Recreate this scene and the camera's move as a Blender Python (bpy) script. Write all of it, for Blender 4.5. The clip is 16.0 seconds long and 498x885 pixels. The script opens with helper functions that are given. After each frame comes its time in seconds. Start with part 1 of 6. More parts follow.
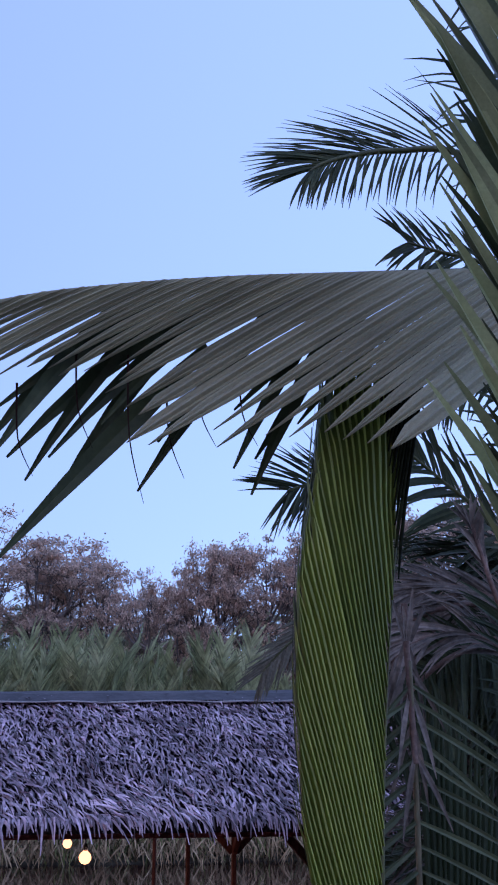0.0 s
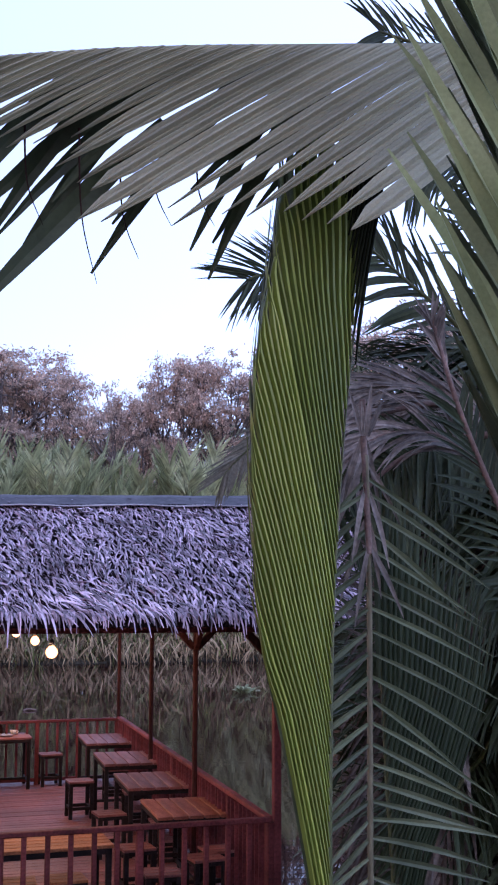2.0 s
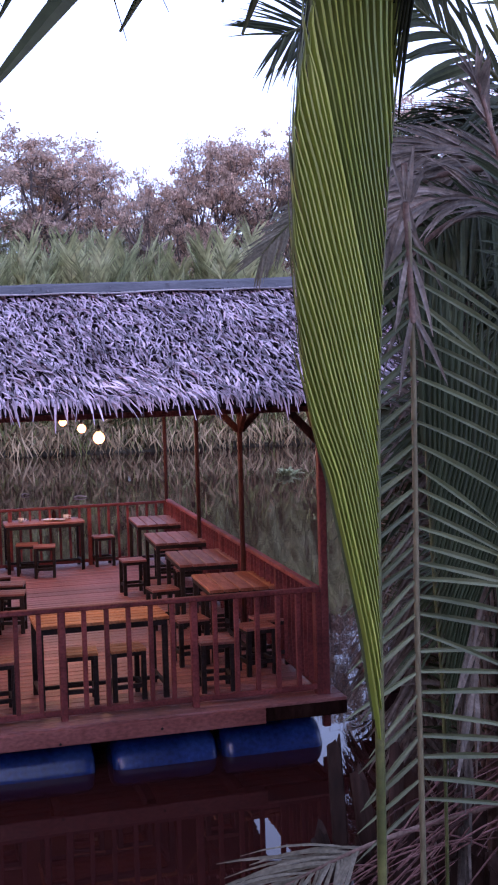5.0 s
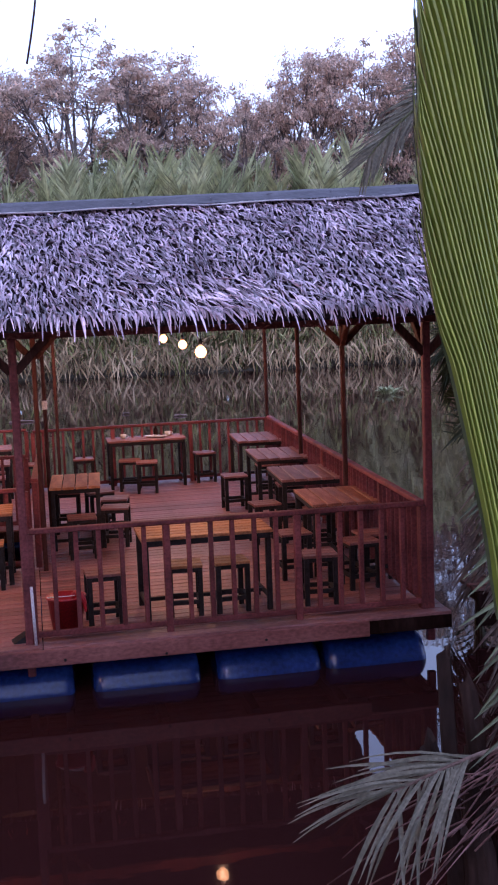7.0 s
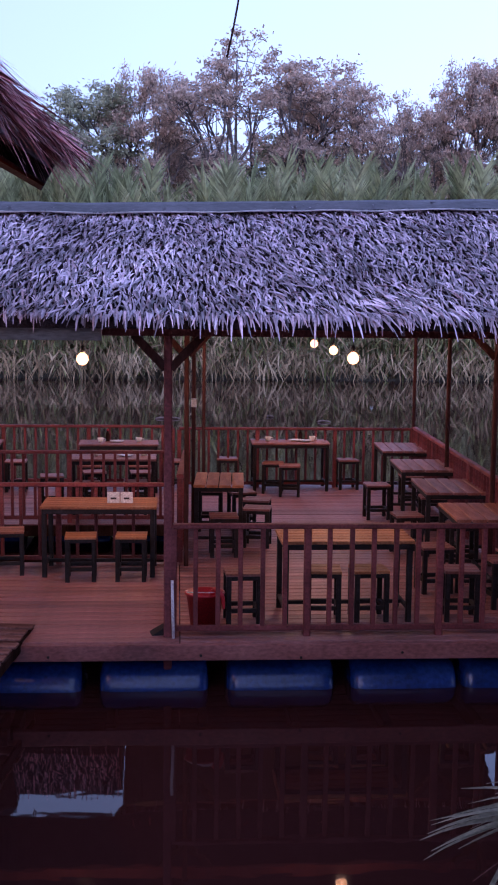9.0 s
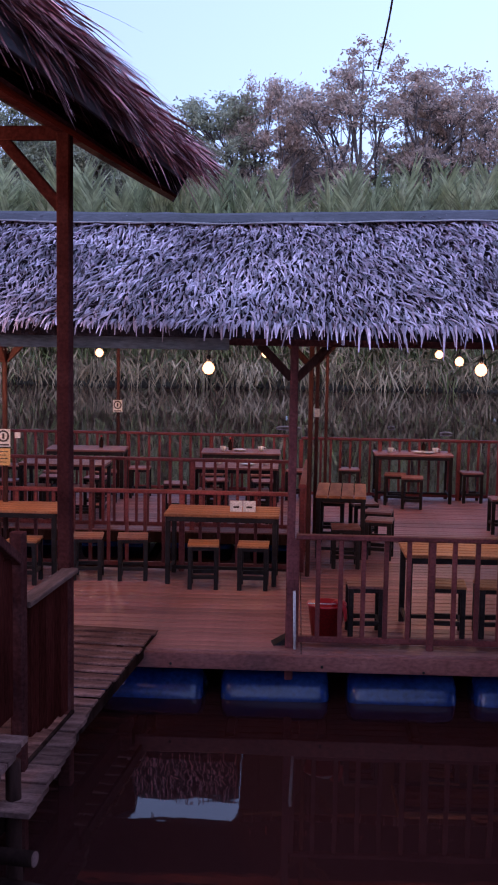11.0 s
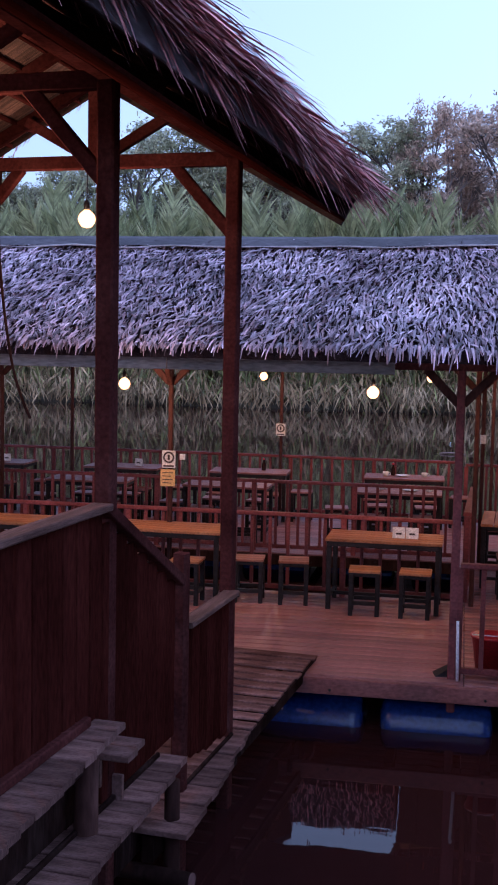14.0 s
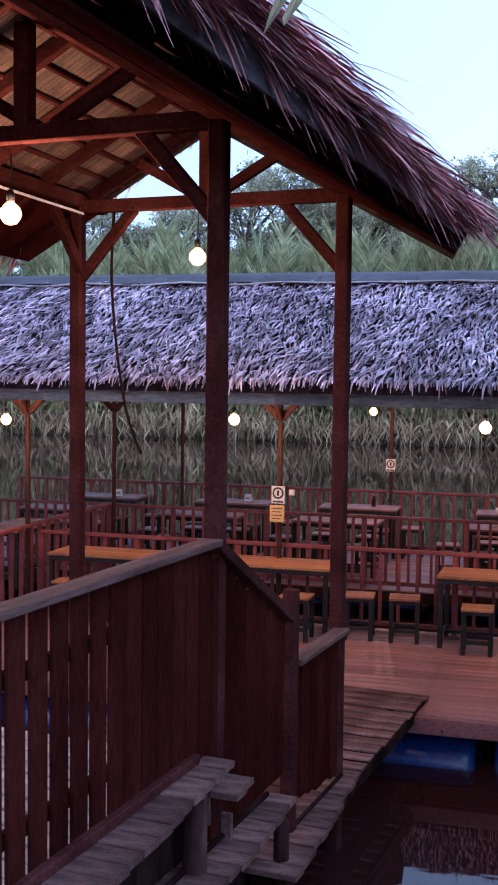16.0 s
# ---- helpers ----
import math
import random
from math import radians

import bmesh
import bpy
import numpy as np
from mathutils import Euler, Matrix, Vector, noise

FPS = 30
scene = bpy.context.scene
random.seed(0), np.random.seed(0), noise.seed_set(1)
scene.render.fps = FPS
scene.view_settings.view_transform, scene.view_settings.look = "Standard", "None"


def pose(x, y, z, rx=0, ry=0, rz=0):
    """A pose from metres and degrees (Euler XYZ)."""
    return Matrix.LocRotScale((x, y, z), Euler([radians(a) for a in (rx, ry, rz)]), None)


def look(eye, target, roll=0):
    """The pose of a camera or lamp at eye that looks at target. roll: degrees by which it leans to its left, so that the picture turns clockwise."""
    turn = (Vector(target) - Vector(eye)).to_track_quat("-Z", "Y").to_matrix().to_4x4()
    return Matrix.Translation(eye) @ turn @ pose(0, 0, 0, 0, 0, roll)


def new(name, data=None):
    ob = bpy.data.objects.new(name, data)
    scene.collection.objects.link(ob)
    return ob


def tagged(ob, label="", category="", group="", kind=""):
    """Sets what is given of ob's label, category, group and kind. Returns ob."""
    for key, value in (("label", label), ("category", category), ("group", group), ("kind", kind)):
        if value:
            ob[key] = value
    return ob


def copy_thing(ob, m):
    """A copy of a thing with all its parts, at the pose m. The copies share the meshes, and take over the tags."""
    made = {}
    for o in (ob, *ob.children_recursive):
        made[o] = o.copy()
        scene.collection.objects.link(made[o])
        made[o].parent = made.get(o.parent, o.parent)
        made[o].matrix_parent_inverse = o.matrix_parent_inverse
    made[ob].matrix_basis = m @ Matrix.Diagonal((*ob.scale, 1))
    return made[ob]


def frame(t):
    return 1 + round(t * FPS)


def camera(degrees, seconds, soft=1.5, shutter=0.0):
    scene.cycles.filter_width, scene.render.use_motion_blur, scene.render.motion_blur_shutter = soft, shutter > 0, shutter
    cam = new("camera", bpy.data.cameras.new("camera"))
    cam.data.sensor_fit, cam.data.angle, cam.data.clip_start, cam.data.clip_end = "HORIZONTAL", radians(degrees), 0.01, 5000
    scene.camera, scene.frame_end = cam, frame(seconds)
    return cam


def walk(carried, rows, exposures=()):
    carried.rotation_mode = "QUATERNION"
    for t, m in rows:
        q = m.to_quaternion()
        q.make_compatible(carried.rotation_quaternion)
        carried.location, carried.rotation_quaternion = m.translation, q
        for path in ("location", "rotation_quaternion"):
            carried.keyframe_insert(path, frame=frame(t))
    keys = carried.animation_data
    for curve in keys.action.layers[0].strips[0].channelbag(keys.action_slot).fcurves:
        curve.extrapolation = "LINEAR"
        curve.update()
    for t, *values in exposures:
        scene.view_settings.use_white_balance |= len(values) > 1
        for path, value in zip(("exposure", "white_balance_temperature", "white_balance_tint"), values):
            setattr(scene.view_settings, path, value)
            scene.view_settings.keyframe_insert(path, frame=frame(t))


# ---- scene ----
cam = camera(24.5, 16.0, soft=2.0)
PATH = [
    (0, (-0.048, 1.392, 3.022), (0.477, 3.237, 3.588), -0.0),
    (0.5, (-0.042, 1.402, 3.007), (0.509, 3.258, 3.507), 0.2),
    (1, (-0.03, 1.421, 2.983), (0.543, 3.291, 3.403), 0.6),
    (1.5, (-0.014, 1.434, 2.973), (0.579, 3.312, 3.323), 0.7),
    (2, (-0.009, 1.438, 2.953), (0.592, 3.328, 3.205), 0.2),
    (2.5, (-0.002, 1.46, 2.934), (0.602, 3.36, 3.096), -0.5),
    (3, (-0.007, 1.453, 2.918), (0.594, 3.359, 2.998), -1.1),
    (5.5, (-0.021, 1.452, 2.891), (0.491, 3.38, 2.745), -1.7),
    (6, (-0.019, 1.503, 2.848), (0.454, 3.438, 2.671), -1.6),
    (6.5, (-0.031, 1.539, 2.832), (0.398, 3.48, 2.611), -1.9),
    (7, (-0.053, 1.548, 2.828), (0.311, 3.498, 2.58), -2.2),
    (7.5, (-0.077, 1.542, 2.834), (0.248, 3.498, 2.579), -1.8),
    (8, (-0.101, 1.54, 2.821), (0.122, 3.513, 2.574), -0.6),
    (8.5, (-0.116, 1.558, 2.81), (0.053, 3.536, 2.571), 0.2),
    (11, (-0.174, 1.592, 2.819), (-0.257, 3.578, 2.599), 0.9),
    (11.5, (-0.205, 1.595, 2.819), (-0.328, 3.579, 2.6), 1.0),
    (12, (-0.187, 1.614, 2.816), (-0.365, 3.594, 2.598), 0.7),
    (12.5, (-0.191, 1.626, 2.816), (-0.415, 3.602, 2.6), 0.6),
    (13, (-0.193, 1.63, 2.816), (-0.469, 3.6, 2.615), 0.8),
    (13.5, (-0.193, 1.629, 2.816), (-0.51, 3.595, 2.627), 1.0),
    (14, (-0.196, 1.641, 2.815), (-0.559, 3.599, 2.632), 1.1),
    (14.5, (-0.201, 1.656, 2.814), (-0.604, 3.607, 2.635), 1.1),
    (15, (-0.203, 1.662, 2.814), (-0.662, 3.603, 2.653), 0.9),
    (15.5, (-0.205, 1.665, 2.813), (-0.716, 3.594, 2.676), 0.7),
    (16, (-0.205, 1.667, 2.813), (-0.755, 3.586, 2.689), 0.7),
]
EXPOSURES = [
    (0.0, 0.38, 5850, 47), (0.5, 0.55, 6050, 47), (1.0, 0.68, 6150, 48), (1.5, 1.02, 6250, 50), (2.0, 1.27, 6400, 51), (3.0, 1.45, 6400, 53), (5.5, 1.53, 6600, 57),
    (7.5, 1.46, 6500, 54), (8.0, 1.2, 6200, 56), (8.5, 1.1, 6050, 58), (11.0, 0.98, 6150, 52), (14.0, 1.08, 6150, 45), (14.5, 1.24, 6150, 43), (16.0, 1.46, 6150, 38),
]
walk(cam, [(t, look(eye, target, roll)) for t, eye, target, roll in PATH], EXPOSURES)

# ---- light: dusk, a clear sky after sunset, warm bulbs ----
world = bpy.data.worlds.new("dusk")
scene.world = world
world.use_nodes = True
wn = world.node_tree.nodes
sky = wn.new("ShaderNodeTexSky")
sky.sky_type = 'NISHITA'
sky.sun_disc = False
sky.sun_elevation = radians(7.0)
sky.sun_rotation = radians(200.0)
sky.altitude = 0.0
sky.air_density = 1.0
sky.dust_density = 0.3
sky.ozone_density = 3.0
# thin high cloud evens the dusk sky out
veil = wn.new("ShaderNodeMix")
veil.data_type = 'RGBA'
veil.inputs["Factor"].default_value = 0.65
veil.inputs["B"].default_value = (2.85, 4.85, 7.0, 1)
world.node_tree.links.new(sky.outputs[0], veil.inputs["A"])
# the sky is brighter towards the side where the sun went down
wco = wn.new("ShaderNodeTexCoord")
wsep = wn.new("ShaderNodeSeparateXYZ")
wside = wn.new("ShaderNodeMapRange")
wside.inputs["From Min"].default_value, wside.inputs["From Max"].default_value = -0.6, 0.6
wside.inputs["To Min"].default_value, wside.inputs["To Max"].default_value = 0.57, 1.12
wmul = wn.new("ShaderNodeVectorMath")
wmul.operation = 'SCALE'
world.node_tree.links.new(wco.outputs["Generated"], wsep.inputs[0])
world.node_tree.links.new(wsep.outputs["X"], wside.inputs["Value"])
world.node_tree.links.new(veil.outputs["Result"], wmul.inputs[0])
world.node_tree.links.new(wside.outputs[0], wmul.inputs["Scale"])
wn["Background"].inputs["Strength"].default_value = 0.15
world.node_tree.links.new(wmul.outputs[0], wn["Background"].inputs["Color"])

sun = new("sun", bpy.data.lights.new("sun", 'SUN'))
sun.data.energy = 0.12
sun.data.angle = radians(25)
sun.data.color = (1.0, 0.9, 0.86)
sun.matrix_world = look((0, 0, 30), (6.8, 18.8, 18.0))


# ---- materials ----
def material(name, colours, rough=0.6, scale=6.0, stretch=(1, 1, 1), bump=0.2, metal=0.0, spread=0.25, fine=60.0,
             island=False, spec=0.5, bump_size=0.01, through_light=0.0, stain=0.3):
    """A surface with two scales of noise between its colours, a random shade for each piece, and a fine relief."""
    m = bpy.data.materials.new(name)
    m.use_nodes = True
    nt = m.node_tree
    n, link = nt.nodes, nt.links.new
    b = n["Principled BSDF"]
    b.inputs["Roughness"].default_value = rough
    b.inputs["Metallic"].default_value = metal
    b.inputs["Specular IOR Level"].default_value = spec
    co = n.new("ShaderNodeTexCoord")
    mp = n.new("ShaderNodeMapping")
    mp.inputs["Scale"].default_value = stretch
    link(co.outputs["Object"], mp.inputs["Vector"])
    big = n.new("ShaderNodeTexNoise")
    big.inputs["Scale"].default_value = scale
    big.inputs["Detail"].default_value = 6
    small = n.new("ShaderNodeTexNoise")
    small.inputs["Scale"].default_value = fine
    small.inputs["Detail"].default_value = 4
    for t in (big, small):
        link(mp.outputs[0], t.inputs["Vector"])
    ramp = n.new("ShaderNodeValToRGB")
    els = ramp.color_ramp.elements
    while len(els) < len(colours):
        els.new(0.5)
    for i, c in enumerate(colours):
        els[i].position = 0.3 + 0.4 * i / max(1, len(colours) - 1)
        els[i].color = (*c, 1)
    link(big.outputs["Fac"], ramp.inputs[0])
    rnd = n.new("ShaderNodeNewGeometry").outputs["Random Per Island"] if island else n.new("ShaderNodeObjectInfo").outputs["Random"]
    rng = n.new("ShaderNodeMapRange")
    rng.inputs["To Min"].default_value, rng.inputs["To Max"].default_value = 1 - spread, 1 + spread
    link(rnd, rng.inputs["Value"])
    grain = n.new("ShaderNodeMapRange")
    grain.inputs["From Min"].default_value, grain.inputs["From Max"].default_value = 0.3, 0.7
    grain.inputs["To Min"].default_value, grain.inputs["To Max"].default_value = 1 - stain, 1 + stain
    link(small.outputs["Fac"], grain.inputs["Value"])
    mul = n.new("ShaderNodeMath")
    mul.operation = 'MULTIPLY'
    link(rng.outputs[0], mul.inputs[0])
    link(grain.outputs[0], mul.inputs[1])
    tone = n.new("ShaderNodeVectorMath")
    tone.operation = 'SCALE'
    link(ramp.outputs[0], tone.inputs[0])
    link(mul.outputs[0], tone.inputs["Scale"])
    link(tone.outputs[0], b.inputs["Base Color"])
    bp = n.new("ShaderNodeBump")
    bp.inputs["Strength"].default_value = bump
    bp.inputs["Distance"].default_value = bump_size
    link(small.outputs["Fac"], bp.inputs["Height"])
    link(bp.outputs[0], b.inputs["Normal"])
    if through_light:
        tr = n.new("ShaderNodeBsdfTranslucent")
        link(tone.outputs[0], tr.inputs["Color"])
        mix = n.new("ShaderNodeMixShader")
        mix.inputs[0].default_value = through_light
        link(b.outputs[0], mix.inputs[1])
        link(tr.outputs[0], mix.inputs[2])
        link(mix.outputs[0], n["Material Output"].inputs["Surface"])
    return m


def glow(name, colour, strength):
    m = bpy.data.materials.new(name)
    m.use_nodes = True
    b = m.node_tree.nodes["Principled BSDF"]
    b.inputs["Base Color"].default_value = (*colour, 1)
    b.inputs["Emission Color"].default_value = (*colour, 1)
    b.inputs["Emission Strength"].default_value = strength
    return m


RED_WOOD = material("red stained wood", [(0.11, 0.024, 0.024), (0.18, 0.041, 0.04), (0.26, 0.066, 0.064)], 0.65, 3, (1, 1, 1), 0.3, spread=0.25, fine=45, spec=0.3)
# the unlit look of the railing boards is put into this colour
SHADED_BOARD = material("red railing boards, shade in colour", [(0.0294, 0.0058, 0.0044), (0.047, 0.009, 0.0068), (0.07, 0.0145, 0.011)], 0.75, 3, (1, 1, 0.3), 0.35, spread=0.22, fine=45, spec=0.0)
DECK_WOOD = material("worn deck boards", [(0.175, 0.066, 0.061), (0.262, 0.105, 0.097), (0.35, 0.155, 0.144)], 0.5, 2.5, (0.5, 3, 1), 0.35, spread=0.25, fine=40, spec=0.35)
# darker copy of the red wood: shade on the near gangway is in the colour
SHADED_RED = material("red timber with shade in it", [(0.04, 0.0112, 0.0102), (0.068, 0.0188, 0.0168), (0.106, 0.0335, 0.0295)], 0.75, 3, (1, 1, 1), 0.35, spread=0.35, fine=45, spec=0.0)
LEAF_MID = material("fresh palm leaflet", [(0.075, 0.092, 0.048), (0.108, 0.128, 0.068), (0.155, 0.175, 0.1)], 0.45, 5, (1, 1, 1), 0.12, spread=0.3, fine=120, through_light=0.12, stain=0.1, spec=0.35)
GREY_WOOD = material("weathered grey boards", [(0.08, 0.036, 0.031), (0.15, 0.072, 0.062), (0.26, 0.135, 0.118)], 0.85, 3, (1, 3, 1), 0.5, spread=0.35, fine=40, spec=0.05)
LEAF_PALE = material("broad pale palm leaflet", [(0.15, 0.175, 0.07), (0.215, 0.24, 0.1), (0.29, 0.315, 0.145)], 0.5, 5, (1, 1, 1), 0.12, spread=0.25, fine=120, through_light=0.12, stain=0.1, spec=0.3)
TABLE_WOOD = material("varnished table slats", [(0.3, 0.108, 0.048), (0.41, 0.16, 0.068), (0.51, 0.22, 0.1)], 0.55, 3, (1, 4, 1), 0.2, spread=0.2, fine=50, spec=0.25)
DARK_WOOD = material("dark stained table slats", [(0.17, 0.06, 0.048), (0.25, 0.092, 0.072), (0.34, 0.14, 0.115)], 0.5, 3, (1, 4, 1), 0.2, spread=0.2, fine=50)
SEAT_WOOD = material("worn reddish seat slats", [(0.2, 0.066, 0.036), (0.29, 0.1, 0.056), (0.37, 0.15, 0.09)], 0.55, 3, (1, 4, 1), 0.2, spread=0.2, fine=50, spec=0.25)
BLACK_IRON = material("black painted iron", [(0.013, 0.01, 0.01), (0.02, 0.016, 0.016), (0.035, 0.026, 0.026)], 0.6, 8, bump=0.1, spread=0.2, spec=0.2)
BLUE_PLASTIC = material("blue plastic drum", [(0.004, 0.018, 0.09), (0.006, 0.028, 0.135), (0.012, 0.044, 0.18)], 0.24, 2.5, (1, 1, 1), 0.15, spread=0.15, fine=25)
THATCH = material("weathered palm thatch", [(0.24, 0.165, 0.2), (0.45, 0.335, 0.395), (0.7, 0.55, 0.62)], 0.65, 1.3, bump=0.2, spread=0.85, island=True, fine=30, stain=0.2)
THATCH_BROWN = material("brown palm thatch", [(0.28, 0.085, 0.085), (0.45, 0.15, 0.148), (0.66, 0.26, 0.255)], 0.65, 3, bump=0.2, spread=0.7, island=True, fine=30, stain=0.2)
# near black, so that the shade in the gaps between strands is coloured in
SHADED_CORE = material("gap-shaded packed thatch", [(0.02, 0.013, 0.015), (0.036, 0.024, 0.028), (0.06, 0.042, 0.05)], 0.95, 8, bump=0.9, fine=50, spec=0.0)
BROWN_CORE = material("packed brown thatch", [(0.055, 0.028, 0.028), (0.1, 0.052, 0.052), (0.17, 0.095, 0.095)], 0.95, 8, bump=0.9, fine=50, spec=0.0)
GABLE_WOOD = material("dark gable board", [(0.032, 0.022, 0.023), (0.05, 0.036, 0.037), (0.075, 0.055, 0.055)], 0.8, 3, (1, 3, 3), 0.3, fine=40, spec=0.05)
EAVE_SHEET = material("dark grey eave board", [(0.1, 0.082, 0.094), (0.14, 0.118, 0.134), (0.19, 0.16, 0.18)], 0.55, 2, (2, 0.4, 2), 0.2, spread=0.15, fine=20, spec=0.4)
RAIL_WOOD = material("worn brown handrail", [(0.055, 0.026, 0.021), (0.1, 0.049, 0.041), (0.17, 0.088, 0.075)], 0.75, 4, (4, 0.35, 4), 0.5, spread=0.3, fine=40, spec=0.1)
RIDGE_SHEET = material("dark ridge sheet", [(0.022, 0.019, 0.024), (0.04, 0.033, 0.042), (0.06, 0.05, 0.06)], 0.65, 2.5, bump=0.3, fine=14, bump_size=0.03)
PALE_BOARD = material("pale weathered fascia", [(0.2, 0.19, 0.2), (0.3, 0.28, 0.29), (0.38, 0.36, 0.36)], 0.6, 2, (0.5, 2, 2), 0.3, fine=30)
MAT_REED = material("woven reed lining", [(0.055, 0.03, 0.024), (0.1, 0.057, 0.045), (0.17, 0.1, 0.08)], 0.7, 5, (1, 1, 1), 0.4, spread=0.45, island=True, fine=70)
# shaded copy of the young leaf colour, for the dark top of the frond
LEAF_YOUNG_SHADE = material("young leaflet with shade in its green", [(0.065, 0.11, 0.019), (0.105, 0.16, 0.028), (0.16, 0.22, 0.044)], 0.42, 4, (1, 1, 0.3), 0.15, spread=0.22, fine=40, through_light=0.15, stain=0.12)
LEAF_YOUNG = material("young palm leaflet", [(0.1, 0.15, 0.019), (0.16, 0.222, 0.028), (0.24, 0.305, 0.048)], 0.42, 4, (1, 1, 0.3), 0.15, spread=0.22, fine=40, through_light=0.15, stain=0.12)
LEAF_GREEN = material("green palm leaflet", [(0.027, 0.04, 0.017), (0.043, 0.058, 0.025), (0.072, 0.086, 0.04)], 0.5, 5, (1, 1, 1), 0.15, spread=0.3, fine=40, through_light=0.1, stain=0.15, spec=0.25)
LEAF_OLD = material("old grey-green leaflet", [(0.22, 0.198, 0.115), (0.3, 0.27, 0.16), (0.38, 0.345, 0.215)], 0.5, 2, (1, 1, 1), 0.1, spread=0.22, fine=150, through_light=0.1, stain=0.1)
LEAF_DRY = material("dry palm leaflet", [(0.085, 0.064, 0.05), (0.155, 0.12, 0.096), (0.26, 0.205, 0.17)], 0.65, 5, bump=0.2, spread=0.35, fine=40, through_light=0.1)
RACHIS = material("palm leaf stalk", [(0.045, 0.056, 0.014), (0.076, 0.085, 0.022), (0.115, 0.115, 0.038)], 0.5, 5, bump=0.1)
RACHIS_DRY = material("dry palm leaf stalk", [(0.1, 0.058, 0.044), (0.165, 0.1, 0.08), (0.24, 0.16, 0.13)], 0.65, 5, bump=0.3, spec=0.25)
STICK = material("dead palm stalk", [(0.1, 0.045, 0.04), (0.17, 0.08, 0.072), (0.26, 0.135, 0.125)], 0.7, 5, bump=0.3, spread=0.5, island=True, spec=0.2)
LEAF_GREY = material("wilted grey-green leaflet", [(0.104, 0.0945, 0.0657), (0.146, 0.131, 0.0933), (0.201, 0.179, 0.133)], 0.6, 4, bump=0.15, spread=0.4, island=True, fine=50, spec=0.25)
# far leaf colours are raised: distance haze is mixed into them
FAR_PALM = material("far nipa leaf with haze", [(0.26, 0.285, 0.145), (0.4, 0.42, 0.23), (0.56, 0.56, 0.35)], 0.7, 0.6, spread=0.4, island=True, fine=3, through_light=0.4, spec=0.1)
FAR_DRY = material("far dry nipa leaf", [(0.17, 0.105, 0.055), (0.28, 0.185, 0.105), (0.42, 0.3, 0.185)], 0.8, 0.6, spread=0.8, spec=0.1, island=True, fine=3)
# tree leaf colours likewise carry the haze as extra paleness
TREE_LEAF = material("browned tree leaf paled by haze", [(0.45, 0.31, 0.235), (0.6, 0.43, 0.335), (0.72, 0.54, 0.43)], 0.55, 0.25, spread=0.4, island=True, fine=2, through_light=0.45, spec=0.5)
TREE_OLIVE = material("olive tree leaf paled by haze", [(0.27, 0.27, 0.16), (0.38, 0.375, 0.24), (0.5, 0.48, 0.33)], 0.55, 0.25, spread=0.4, island=True, fine=2, through_light=0.45, spec=0.5)
BARK = material("grey brown bark", [(0.09, 0.07, 0.062), (0.14, 0.11, 0.1), (0.2, 0.165, 0.15)], 0.85, 3, (1, 1, 0.3), 0.6, fine=20)
MUD = material("wet river mud", [(0.018, 0.011, 0.009), (0.03, 0.02, 0.016), (0.05, 0.034, 0.028)], 0.8, 1.5, bump=0.8, fine=12, bump_size=0.05, spec=0.15)
SOIL = material("bank soil and litter", [(0.05, 0.04, 0.025), (0.085, 0.065, 0.04), (0.12, 0.1, 0.06)], 0.9, 1.0, bump=0.6, fine=9, bump_size=0.05)
# tone lowered to hold the deep shade below the decks
DEAD_WOOD = material("dead wood darkened for shade", [(0.014, 0.006, 0.005), (0.027, 0.012, 0.01), (0.05, 0.026, 0.022)], 0.9, 5, (1, 1, 0.3), 0.6, fine=30, spec=0.02)
WHITE_PAPER = material("white card", [(0.62, 0.6, 0.58), (0.7, 0.68, 0.66)], 0.7, 5, bump=0.05, spread=0.05)
YELLOW_CARD = material("yellow notice", [(0.62, 0.36, 0.13), (0.7, 0.43, 0.17)], 0.6, 5, bump=0.05, spread=0.05)
PRINT = material("dark print", [(0.03, 0.02, 0.02), (0.05, 0.03, 0.03)], 0.6, 5, bump=0.05)
RED_PLASTIC = material("red plastic", [(0.45, 0.02, 0.025), (0.55, 0.03, 0.035)], 0.35, 4, bump=0.05)
CERAMIC = material("white ceramic", [(0.6, 0.58, 0.55), (0.7, 0.68, 0.65)], 0.2, 5, bump=0.02)
PIPE = material("white plastic pipe", [(0.6, 0.58, 0.6), (0.7, 0.68, 0.7)], 0.35, 5, bump=0.05)
CABLE = material("black cable", [(0.012, 0.012, 0.012), (0.02, 0.02, 0.02)], 0.5, 5, bump=0.05)
BULB = glow("warm bulb glass", (1.0, 0.5, 0.17), 2.1)
STUMP = material("weathered stump wood", [(0.024, 0.012, 0.009), (0.045, 0.023, 0.018), (0.09, 0.05, 0.042)], 0.8, 6, (1, 1, 0.25), 0.7, fine=30, spec=0.2)
# near black that paints the shade below the big frond
SHADE_LEAF = material("near-black leaf for frond shade", [(0.008, 0.009, 0.005), (0.014, 0.016, 0.008), (0.022, 0.025, 0.012)], 0.8, 5, bump=0.2, spread=0.4, fine=40, spec=0.05)
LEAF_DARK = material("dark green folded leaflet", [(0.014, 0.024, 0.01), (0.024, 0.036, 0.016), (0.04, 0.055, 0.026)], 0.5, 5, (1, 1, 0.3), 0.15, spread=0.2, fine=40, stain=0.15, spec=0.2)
RACHIS_OLIVE = material("ageing palm leaf stalk", [(0.1, 0.085, 0.048), (0.15, 0.125, 0.072), (0.21, 0.175, 0.11)], 0.55, 5, (1, 1, 0.3), 0.3, spec=0.25)
